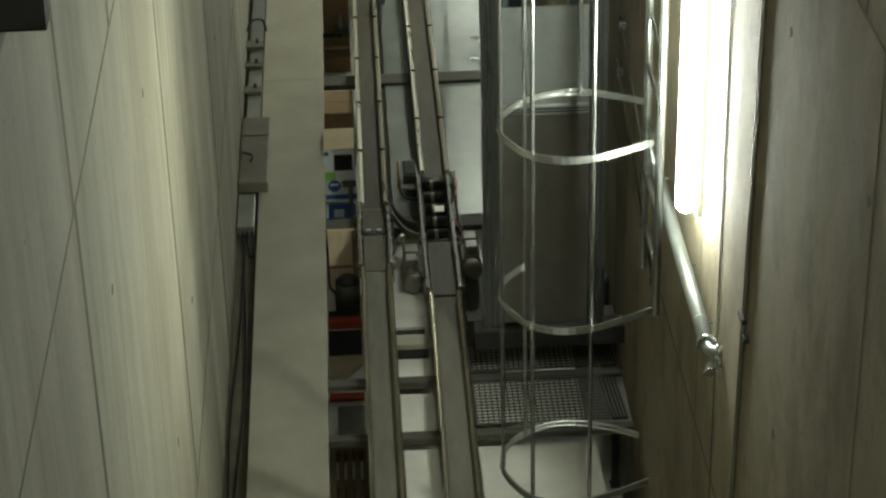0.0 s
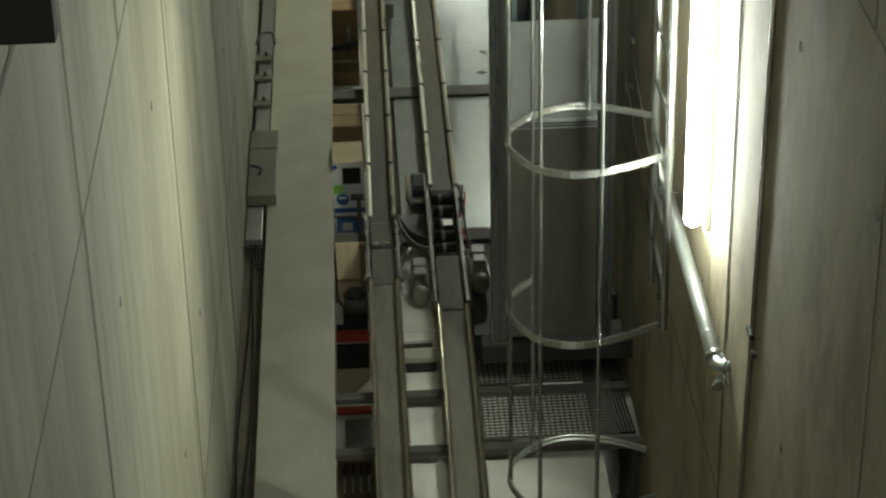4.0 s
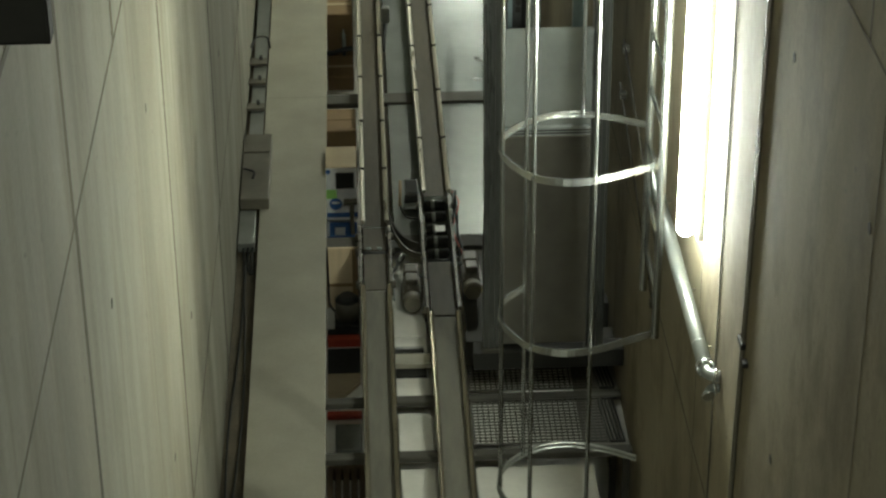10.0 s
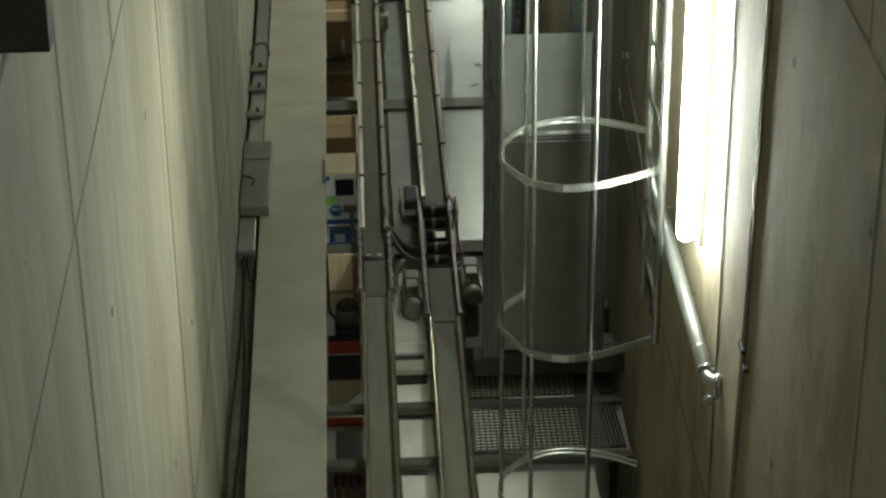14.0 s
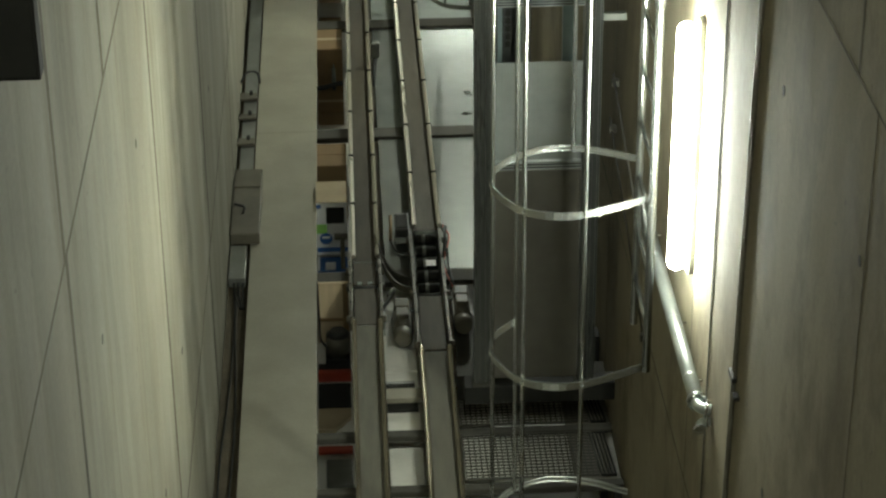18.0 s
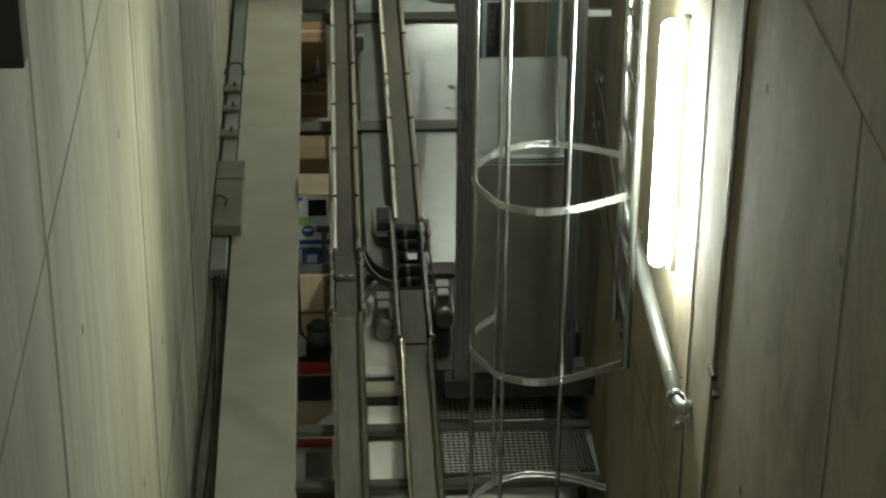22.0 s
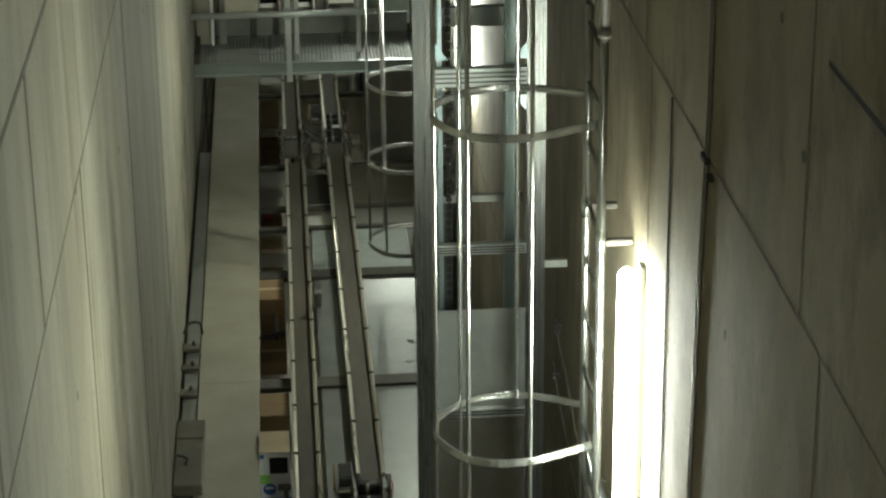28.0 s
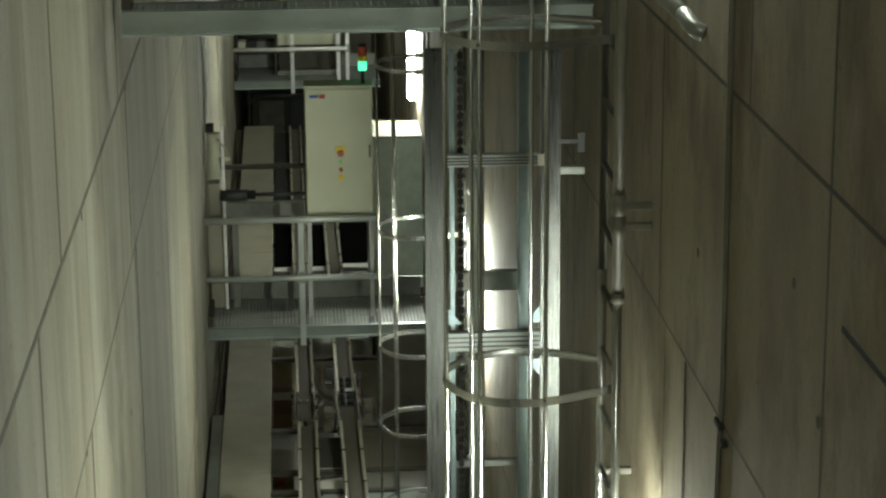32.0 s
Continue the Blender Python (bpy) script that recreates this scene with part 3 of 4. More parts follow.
single("cross_beam", sweep([(0.6, 11.62, 0.9), (XR, 11.62, 0.9)], [(-0.06, -0.09), (0.06, -0.09), (0.06, 0.09), (-0.06, 0.09)]), BEAM,
       "heavy dark cross beam at the foot of the lift", "beam", at=(1.05, 11.62, 0.82))
# Dark plate covers the bright floor; the beam's shadow is its colour.
single("dark_plate", box(0.625, XR, 11.69, 13.04, 0.80, 0.818, 0.002), BEAM, "dark plate coloured for the shadow behind the walkway", "plate", at=(1.05, 11.7, 0.8))
sbx = thing("relay_box", (1.46, 11.9, 0.818), "small black relay box at the foot of the wall", "box")
part("case", box(1.41, 1.498, 11.85, 11.98, 0.8185, 1.06, 0.006), BLACK, sbx)
part("lid", box(1.414, 1.494, 11.843, 11.849, 0.83, 1.05, 0.002), BLACK, sbx)
single("bright_beam", sweep([(0.17, 11.63, 0.82), (0.42, 11.63, 0.82)], [(-0.055, -0.02), (0.055, -0.02), (0.055, 0.015), (-0.055, 0.02)]), DUCT,
       "short bright steel spacer between the conveyors", "spacer", at=(0.3, 11.63, 0.8))


# ---------------------------------------------------------------- cartons and stores on the floor under the conveyors
# Shelf added so the stores sit higher and catch the lamp's light.
shelf = thing("added_shelf", (-0.14, 15.5, 0), "pale low shelf added to raise the stores into the lamp light", "shelf")
for i in range(6):
    part("board", box(-0.30, -0.02, 9.6 + 2.4 * i, 11.996 + 2.4 * i, 0.402, 0.429, 0.002), FLOOR_PAINT, shelf)
    for x in (-0.28, -0.04):
        part("leg", box(x - 0.012, x + 0.012, 10.0 + 2.4 * i, 10.03 + 2.4 * i, 0, 0.401), BEAM, shelf)


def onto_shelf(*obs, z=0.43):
    """Scales things laid out at floor level towards the camera's eye up to shelf height, so they fit its view."""
    # Same point as EYE, the camera's place.
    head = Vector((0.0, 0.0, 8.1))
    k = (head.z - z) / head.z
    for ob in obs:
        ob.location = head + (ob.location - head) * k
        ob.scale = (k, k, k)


def carton(x0, x1, y0, y1, z0, z1, mat, label, tape=True):
    c = thing("carton", ((x0 + x1) / 2, (y0 + y1) / 2, z0), label, "carton", "cartons")
    part("body", box(x0, x1, y0, y1, z0, z1, 0.006), mat, c)
    ym = (y0 + y1) / 2
    for s in (-1, 1):
        part("flap", box(x0 + 0.003, x1 - 0.003, min(ym + s * 0.003, ym + s * (y1 - y0) / 2 - s * 0.004), max(ym + s * 0.003, ym + s * (y1 - y0) / 2 - s * 0.004), z1 + 0.0005, z1 + 0.004), mat, c)
    if tape:
        part("tape", box(x0 + 0.002, x1 - 0.002, ym - 0.025, ym + 0.025, z1 + 0.0045, z1 + 0.0055), CARD_PALE, c, "pale packing tape")
    return c


wc = thing("printed_carton", (-0.16, 14.95, 0), "white and blue printed carton with a green sticker", "carton")
part("body", box(-0.272, -0.045, 14.8, 15.15, 0.10, 0.535, 0.004), WHITE_CARD, wc)
part("lid", box(-0.272, -0.045, 14.802, 15.15, 0.536, 0.542, 0.002), CARD_PALE, wc, "plain brown card lid")
part("blue_band", box(-0.273, -0.044, 14.797, 14.799, 0.125, 0.165), BLUE_PRINT, wc)
part("window", box(-0.20, -0.065, 14.79, 14.799, 0.37, 0.50), BLACK, wc, "black square on the carton front")
part("sticker", box(-0.278, -0.195, 14.794, 14.799, 0.285, 0.36), GREEN_PRINT, wc, "bright green sticker")
part("emblem", rod((-0.205, 14.799, 0.24), (-0.205, 14.793, 0.24), 0.048, 20), BLUE_PRINT, wc, "round blue emblem")
part("emblem_mark", box(-0.235, -0.175, 14.789, 14.7925, 0.245, 0.262), WHITE_CARD, wc)
part("emblem", rod((-0.255, 14.799, 0.51), (-0.255, 14.794, 0.51), 0.018, 14), BLUE_PRINT, wc)
wc2 = thing("printed_carton", (-0.16, 14.65, 0), "low blue printed carton with a white label", "carton")
part("body", box(-0.275, -0.05, 14.55, 14.77, 0.0, 0.10, 0.004), BLUE_PRINT, wc2)
part("top_print", box(-0.273, -0.255, 14.552, 14.768, 0.1005, 0.103), WHITE_CARD, wc2)
part("top_label", box(-0.215, -0.14, 14.565, 14.68, 0.1005, 0.103), WHITE_CARD, wc2)
part("panel_print", box(-0.19, -0.11, 14.545, 14.549, 0.015, 0.08), WHITE_CARD, wc2)
mal = thing("mallet", (-0.08, 14.5, 0), "dark grey mallet leaning against the cartons", "tool")
part("handle", rod((-0.085, 14.50, 0.0), (-0.085, 14.74, 0.27), 0.018, 10), OLIVE, mal)
part("head", rod((-0.145, 14.75, 0.28), (-0.045, 14.75, 0.28), 0.024, 14), OLIVE, mal)
carton(-0.272, -0.04, 15.55, 15.95, 0, 0.47, CARD, "brown cardboard carton standing on the low shelf", tape=False)
carton(-0.272, -0.05, 17.3, 17.75, 0, 0.12, CARD, "flat brown cardboard carton on the low shelf")
carton(-0.272, -0.05, 17.95, 18.4, 0, 0.42, CARD, "tall brown cardboard carton on the low shelf")
single("plastic_bag", wire(curve([(-0.272, 17.85, 0.10), (-0.20, 17.83, 0.12), (-0.12, 17.84, 0.14), (-0.05, 17.84, 0.15)]), 0.022), DARK, "dark folded plastic between the cartons", "bag", at=(-0.1, 17.8, 0))
bottle = thing("glass_bottle", (-0.13, 17.88, 0), "small clear bottle catching the lamp light", "bottle")
part("body", rod((-0.13, 17.88, 0.15), (-0.13, 17.88, 0.27), 0.016, 14), GALV, bottle)
part("neck", rod((-0.13, 17.88, 0.27), (-0.13, 17.88, 0.31), 0.007, 10), GALV, bottle)
part("base", rod((-0.13, 17.88, 0.0), (-0.13, 17.88, 0.149), 0.016, 14), DARK, bottle)

# pale board, pump and oddments further towards the camera
board = thing("plywood_board", (-0.15, 13.7, 0), "pale plywood board standing on the low shelf", "board")
part("sheet", box(-0.272, -0.05, 13.68, 13.70, 0.0, 0.48), PLY, board)
part("edge_strip", box(-0.09, -0.05, 13.66, 13.678, 0.0, 0.48), CARD, board)
part("batten", box(-0.272, -0.091, 13.66, 13.678, 0.185, 0.20), CARD, board)
part("cord", wire(curve([(-0.265, 13.655, 0.5), (-0.26, 13.655, 0.2), (-0.255, 13.64, 0.06), (-0.22, 13.6, 0.02)]), 0.008), BLACK, board)
pump = thing("pump", (-0.13, 13.5, 0), "dark pump with a domed motor on the shelf", "pump")
part("motor", rod((-0.13, 13.45, 0.06), (-0.13, 13.45, 0.20), 0.085, 18), OLIVE, pump)
part("dome", rod((-0.13, 13.45, 0.20), (-0.13, 13.45, 0.24), 0.085, 18, r2=0.05), DARK, pump)
part("base", box(-0.22, -0.05, 13.34, 13.56, 0, 0.06, 0.01), BLACK, pump)
# Floor stand-ins, raised between the belts to catch the lamp's light.
for a, c in ((8.0, 9.26), (9.34, 10.56), (10.64, 11.14), (11.22, 12.0), (12.01, 13.04)):
    single("floor_panel", box(0.172, 0.372, a, c, 0.745, 0.76, 0.002), FLOOR_PAINT, "pale painted panel raised in place of the floor between the conveyors", "panel", "floor panels", at=(0.27, a, 0.745))
for y, z in ((13.17, 0.0), (12.27, -0.035)):
    single("red_bar", box(-0.272, -0.045, y - 0.03, y + 0.03, 0, 0.07 + z, 0.006), RED, "red painted steel bar on the shelf", "bar", "red bars", at=(-0.15, y, 0))
for y0, y1 in ((12.78, 13.1), (13.25, 13.36)):
    single("rubber_mat", box(-0.272, -0.05, y0, y1, 0.0, 0.02, 0.003), BLACK, "black rubber mat on the low shelf", "mat", "rubber mats", at=(-0.15, y0, 0))
chain = thing("cable_chain", (0.3, 13.05, 0), "black plastic cable chain on the pale panel", "cable chain")
for i in range(9):
    part("link", box(0.19 + 0.022 * i, 0.21 + 0.022 * i, 13.0, 13.08, 0, 0.03, 0.003), BLACK, chain)
    part("slot", box(0.194 + 0.022 * i, 0.206 + 0.022 * i, 13.05, 13.065, 0.0305, 0.032), WHITE_CARD, chain)
single("black_channel", box(0.19, 0.40, 12.72, 12.82, 0, 0.03, 0.004), BLACK, "black channel section on the pale panel", "channel", at=(0.3, 12.77, 0))
wedge = bmesh.new()
vs = [wedge.verts.new(p) for p in ((-0.272, 12.5, 0.03), (-0.16, 12.5, 0.03), (-0.05, 12.66, 0.03), (-0.05, 12.76, 0.03), (-0.272, 12.76, 0.03))]
top = wedge.faces.new(vs)
ext = bmesh.ops.extrude_face_region(wedge, geom=[top])
bmesh.ops.translate(wedge, verts=[v for v in ext["geom"] if isinstance(v, bmesh.types.BMVert)], vec=(0, 0, -0.03))
bmesh.ops.recalc_face_normals(wedge, faces=wedge.faces)
single("cut_board", wedge, CARD_PALE, "pale offcut board with a slanted corner", "board", at=(-0.15, 12.6, 0))
single("grey_pad", box(-0.22, -0.05, 11.85, 12.15, 0.0, 0.03, 0.008), GALV_DULL, "soft grey pad on the pale shelf", "mat", at=(-0.12, 12.0, 0))
pal = thing("wooden_pallet", (-0.15, 11.3, 0), "dark brown wooden pallet on the shelf", "pallet")
for i in range(5):
    part("board", box(-0.272 + 0.05 * i, -0.232 + 0.05 * i, 10.8, 11.68, 0.09, 0.11, 0.003), DARK_WOOD, pal)
for y in (10.85, 11.2, 11.6):
    part("bearer", box(-0.272, -0.045, y - 0.04, y + 0.04, 0, 0.0895), DARK_WOOD, pal)


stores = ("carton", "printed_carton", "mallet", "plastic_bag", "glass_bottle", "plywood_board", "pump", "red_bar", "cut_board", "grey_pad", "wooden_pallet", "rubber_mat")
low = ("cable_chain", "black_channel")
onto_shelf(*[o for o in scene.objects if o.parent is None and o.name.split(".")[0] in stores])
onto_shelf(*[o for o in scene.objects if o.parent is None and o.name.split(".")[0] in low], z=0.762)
for y0, y1, h, mat, words in ((17.62, 18.08, 0.05, CARD, "flat brown cardboard carton on the low shelf"), (18.53, 18.84, 0.04, PLY, "pale plywood offcut on the low shelf"),
                              (19.12, 19.40, 0.06, CARD, "flat brown cardboard carton on the low shelf"), (20.66, 21.5, 0.07, CARD, "long brown cardboard carton under the platform"),
                              (21.94, 22.95, 0.06, CARD_PALE, "long pale cardboard carton under the platform")):
    carton(-0.25, -0.05, y0 * 1.025, y1 * 1.025, 0.43, 0.43 + h, mat, words, tape=False)
single("red_bar", box(-0.20, -0.13, 19.68, 19.75, 0.495, 0.54, 0.006), RED, "small red block lying on a flat carton", "bar", "red bars", at=(-0.16, 19.68, 0.495))
bpy.context.view_layer.update()


# ---------------------------------------------------------------- caged ladders
def ladder(dx, dy, z0, z1, hoops, brackets, upper):
    """Stiles, rungs and a hooped cage; above the height `upper` the steel is coloured duller for the weaker light."""
    xs, yn, yf = 1.36 + dx, 9.0 + dy, 9.45 + dy
    lad = thing("caged_ladder", (xs, (yn + yf) / 2, z0), "galvanised steel ladder with a hooped safety cage on the wall", "ladder", "caged ladders")
    part("stile", rod((xs, yn, z0), (xs, yn, min(z1, upper)), 0.02, 14), BRIGHT, lad)
    part("stile", rod((xs, yf, z0), (xs, yf, min(z1, upper)), 0.02, 14), BRIGHT, lad)
    if z1 > upper:
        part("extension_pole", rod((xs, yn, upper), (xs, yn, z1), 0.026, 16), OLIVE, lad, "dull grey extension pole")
        part("extension_stile", rod((xs, yf, upper), (xs, yf, z1), 0.018, 12), BEAM, lad, "extension stile coloured dark for the weak light")
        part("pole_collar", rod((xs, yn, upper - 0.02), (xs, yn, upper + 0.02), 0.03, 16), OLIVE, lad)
    for i in range(int((z1 - z0 - 0.3) / 0.28)):
        z = z0 + 0.25 + 0.28 * i
        # Upper rungs take a dark colour in place of the weaker light.
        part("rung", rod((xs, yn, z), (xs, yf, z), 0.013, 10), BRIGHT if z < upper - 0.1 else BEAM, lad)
    plan = [(1.36, 9.045), (1.20, 8.965), (1.047, 8.90), (0.90, 8.89), (0.765, 8.95), (0.675, 9.09), (0.637, 9.23), (0.667, 9.38), (0.775, 9.51), (0.915, 9.585), (1.057, 9.59), (1.215, 9.535), (1.36, 9.45)]
    plan = [(x + dx, y + dy) for x, y in plan]
    for h in hoops:
        prof = [(-0.003, -0.018), (0.006, -0.018), (0.012, -0.013), (0.003, -0.006), (0.003, 0.006), (0.012, 0.013), (0.006, 0.018), (-0.003, 0.018)]
        open_hoop = h == 2.555
        # The lowest hoops are coloured duller, as less light falls there.
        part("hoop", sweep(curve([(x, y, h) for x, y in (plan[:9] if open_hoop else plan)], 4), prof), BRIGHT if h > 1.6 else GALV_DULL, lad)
        for k in (2, 4, 6, 8) if open_hoop else (2, 4, 6, 8, 10):
            part("bolt", rod((plan[k][0], plan[k][1], h), (plan[k][0], plan[k][1] - 0.014, h), 0.008, 6), BRIGHT, lad)
    for k in (2, 4, 6, 8, 10):
        x, y = plan[k]
        low = hoops[-1] if k != 10 else hoops[2]
        cx, cy = 1.0 + dx, 9.225 + dy
        d = Vector((cx - x, cy - y, 0)).normalized() * 0.012
        part("cage_bar", rod((x + d.x, y + d.y, low), (x + d.x, y + d.y, z1), 0.0105, 12), BRIGHT, lad)
    for h in brackets:
        for y in (yn, yf) if h < 5.0 else (yn,):
            # Brackets beside the lamp are coloured darker to offset its glare.
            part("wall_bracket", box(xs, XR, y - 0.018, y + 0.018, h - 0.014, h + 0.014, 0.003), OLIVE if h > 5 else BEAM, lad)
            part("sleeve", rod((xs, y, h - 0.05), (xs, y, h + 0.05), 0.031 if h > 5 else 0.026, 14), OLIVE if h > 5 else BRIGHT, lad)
    return lad


ladder(0, 0, 2.56, 9.0, (6.51, 4.99, 3.455, 2.555, 1.56), (4.46, 5.72, 5.81, 7.4), 5.41)
ladder(0.037, 8.2, 0.84, 5.6, (4.86, 3.52, 2.534, 1.858, 1.13), (1.6, 3.9), 5.6)

# ---------------------------------------------------------------- lift mast
MY = 11.1
mast = thing("lift_mast", (1.02, MY, 0), "vertical lift mast of slotted aluminium columns with sheet steel lower cladding", "lift")


def slotted(x0, x1, y0, y1, z0, z1):
    """A slotted column: a core with ribs, so that grooves run up its faces."""
    n, d, prof = 4, 0.012, []
    w = (x1 - x0) / (2 * n - 1)
    for i in range(n):
        x = 2 * w * i
        prof += [(x, d), (x, 0), (x + w, 0), (x + w, d)]
    prof += [(x1 - x0, y1 - y0), (0, y1 - y0)]
    bm = bmesh.new()
    low, high = ([bm.verts.new((x0 + p, y0 + q, z)) for p, q in prof] for z in (z0, z1))
    for i in range(len(prof)):
        j = (i + 1) % len(prof)
        bm.faces.new((low[i], low[j], high[j], high[i]))
    bm.faces.new(low[::-1])
    bm.faces.new(high)
    bmesh.ops.recalc_face_normals(bm, faces=bm.faces)
    return bm


for x0, x1 in ((0.678, 0.787), (1.274, 1.374)):
    part("column", slotted(x0, x1, MY, MY + 0.09, 1.2, 6.1), ALU, mast)
    part("shoe", box(x0 - 0.01, x1 + 0.01, MY - 0.01, MY + 0.1, 1.199, 1.22, 0.003), BEAM, mast)
for z0, z1 in ((5.495, 5.557), (4.508, 4.607), (3.56, 3.62), (2.59, 2.64)):
    part("crossbeam", box(0.787, 1.274, MY + 0.01, MY + 0.06, z0, z1, 0.004), SHEET, mast)
    # Each groove is a raised dark strip; its shade is in the colour.
    for k in range(1, 2 + round((z1 - z0) / 0.04)):
        z = z0 + (z1 - z0) * k / (2 + round((z1 - z0) / 0.04))
        part("crossbeam_groove", box(0.79, 1.27, MY + 0.006, MY + 0.0095, z - 0.004, z + 0.004), DARK, mast)
part("stay", box(0.787, 1.274, MY + 0.2, MY + 0.23, 3.79, 3.83, 0.003), GALV_DULL, mast)
for x, s in ((0.792, 1), (1.27, -1)):
    for z in (4.46, 4.66):
        bm = bmesh.new()
        vs = [bm.verts.new(p) for p in ((x, MY - 0.004, z), (x + 0.07 * s, MY - 0.004, z), (x, MY - 0.004, z + 0.09 * (1 if z > 4.5 else -1)))]
        fc = bm.faces.new(vs)
        ex = bmesh.ops.extrude_face_region(bm, geom=[fc])
        bmesh.ops.translate(bm, verts=[v for v in ex["geom"] if isinstance(v, bmesh.types.BMVert)], vec=(0, 0.006, 0))
        bmesh.ops.recalc_face_normals(bm, faces=bm.faces)
        part("gusset", bm, STEEL_BLUE, mast)
part("clamp_block", box(1.255, 1.30, MY - 0.015, MY - 0.001, 5.50, 5.56, 0.003), GUARD, mast)
part("guide_strip", box(0.809, 0.834, MY + 0.07, MY + 0.11, 2.64, 6.1), STEEL_BLUE, mast)
part("guide_column", box(1.164, 1.228, MY + 0.07, MY + 0.13, 2.64, 6.1, 0.004), STEEL_BLUE, mast, "blue-grey steel guide column")
part("guide_rod", rod((0.945, MY + 0.12, 2.64), (0.945, MY + 0.12, 6.1), 0.011, 12), GALV, mast, "polished guide rod")
part("inner_edge", box(0.958, 0.99, MY + 0.1, MY + 0.16, 2.64, 6.1), DARK, mast)
part("front_panel", box(0.79, 1.272, MY + 0.012, MY + 0.022, 1.243, 2.585), LOWER_SHEET, mast, "brown-grey lower panel, darker than the upper one")
part("front_panel", box(0.79, 1.272, MY + 0.03, MY + 0.04, 2.645, 3.23), SHEET, mast)
part("side_panel", box(0.766, 0.778, MY + 0.092, MY + 0.75, 1.24, 3.26), SHEET, mast)
part("base_beam", box(0.62, XR, MY - 0.01, MY + 0.12, 1.08, 1.198, 0.005), BLACK, mast, "black painted base beam")
part("rear_plate", box(0.80, 0.93, MY + 0.3, MY + 0.31, 1.2, 3.75), DARK, mast)
part("rear_arm", box(0.80, 0.84, MY + 0.09, MY + 0.299, 3.5, 3.54), DARK, mast)
part("rear_beam", box(0.787, 1.25, MY + 0.6, MY + 0.65, 4.66, 4.77, 0.004), GALV_DULL, mast)
for z in (5.475, 3.50):
    part("wall_arm", box(1.374, XR, MY + 0.01, MY + 0.05, z - 0.03, z + 0.01, 0.003), GALV_DULL, mast)
part("wall_pad", box(1.376, XR, MY + 0.02, MY + 0.04, 5.605, 5.63, 0.003), DARK, mast)
part("wall_pad", box(1.46, XR, MY + 0.012, MY + 0.019, 5.56, 5.66, 0.003), DARK, mast)
bmc = bmesh.new()
for i in range(62):
    z = 3.3 + 0.045 * i
    box(0.852, 0.880, MY + 0.09, MY + 0.10, z, z + 0.03, bm=bmc)
    box(0.862, 0.870, MY + 0.088, MY + 0.102, z + 0.03, z + 0.045, bm=bmc)
tagged(part("chain", bmc, BLACK, mast, "black roller chain"), kind="stuff")


# ---------------------------------------------------------------- platforms
def platform(y0, y1, z, x0, x1, posts, rails=True, toe=True, right_open=0.1, paint=None):
    paint = paint or RAIL
    p = thing("platform", ((x0 + x1) / 2, y0, z - 0.15), "galvanised steel platform with open grating and a handrail", "platform", "platforms")
    part("edge_beam", channel((x0, y0 + 0.03, z - 0.06), (x1, y0 + 0.03, z - 0.06), 0.06, 0.12, 0.008), GALV, p)
    part("edge_beam", channel((x0, y1 - 0.03, z - 0.06), (x1, y1 - 0.03, z - 0.06), 0.06, 0.12, 0.008), GALV_DULL, p)
    part("side_beam", box(x0, x0 + 0.05, y0 + 0.06, y1 - 0.06, z - 0.12, z + 0.10, 0.003), BEAM, p)
    part("side_beam", box(x1 - 0.05, x1, y0 + 0.06, y1 - 0.06, z - 0.12, z - 0.025, 0.003), BEAM, p)
    for i in range(3):
        xa, xb = x0 + 0.05 + (x1 - x0 - 0.06) * i / 3, x0 + 0.05 + (x1 - x0 - 0.06) * (i + 1) / 3 - 0.012
        g = part("grating", box(xa, xb, y1 - 0.075, y1 - 0.061, z - 0.03, z), GRATE, p)
        bm = bmesh.new()
        n = round((xb - xa) / 0.034)
        for k in range(n + 1):
            x = xa + (xb - xa) * k / n
            box(x - 0.0125, x + 0.0125, y0 + 0.062, y1 - 0.076, z - 0.03, z, bm=bm)
        for k in range(4):
            y = y0 + 0.07 + (y1 - y0 - 0.15) * k / 3
            box(xa, xb, y - 0.003, y + 0.003, z - 0.012, z - 0.001, bm=bm)
        tagged(part("bar_mesh", bm, GRATE, g), kind="stuff")
    if toe:
        part("toe_board", box(x0, x1, y1 - 0.012, y1, z + 0.001, z + 0.2), GALV_DULL, p)
    if rails:
        for h, r in ((1.08, 0.032), (0.50, 0.03)):
            part("rail", rod((x0, y0 - 0.03, z + h), (x1 - right_open, y0 - 0.03, z + h), r, 12), paint, p)
        for x in posts:
            part("post", box(x - 0.028, x + 0.028, y0 - 0.012, y0 - 0.002, z - 0.19, z + 1.08, 0.002), paint, p)
            part("post_plate", box(x - 0.045, x + 0.045, y0 - 0.02, y0 - 0.0125, z + 0.44, z + 0.56, 0.002), GALV, p)
    return p


platform(20.85, 21.85, 1.66, XL, 1.28, (0.075,), right_open=0.36)
# Far rail and posts coloured white in place of brighter light there.
platform(34.0, 35.2, 1.55, XL, 1.40, (0.055, 0.76, 0.90), right_open=0.5, paint=WHITE_CARD)
platform(10.75, 11.05, 6.38, -0.80, 1.49, (), rails=False, toe=False)

# ---------------------------------------------------------------- control cabinet with its beacon
cab = thing("control_cabinet", (0.46, 21.2, 1.66), "beige steel control cabinet on legs with emergency stop", "cabinet")
part("body", box(0.137, 0.785, 21.02, 21.3, 2.72, 3.98, 0.008), BEIGE, cab)
part("door", box(0.145, 0.777, 21.0, 21.018, 2.735, 3.965, 0.006), BEIGE, cab)
part("rain_hood", box(0.13, 0.792, 21.01, 21.31, 3.981, 4.0, 0.004), BEIGE, cab)
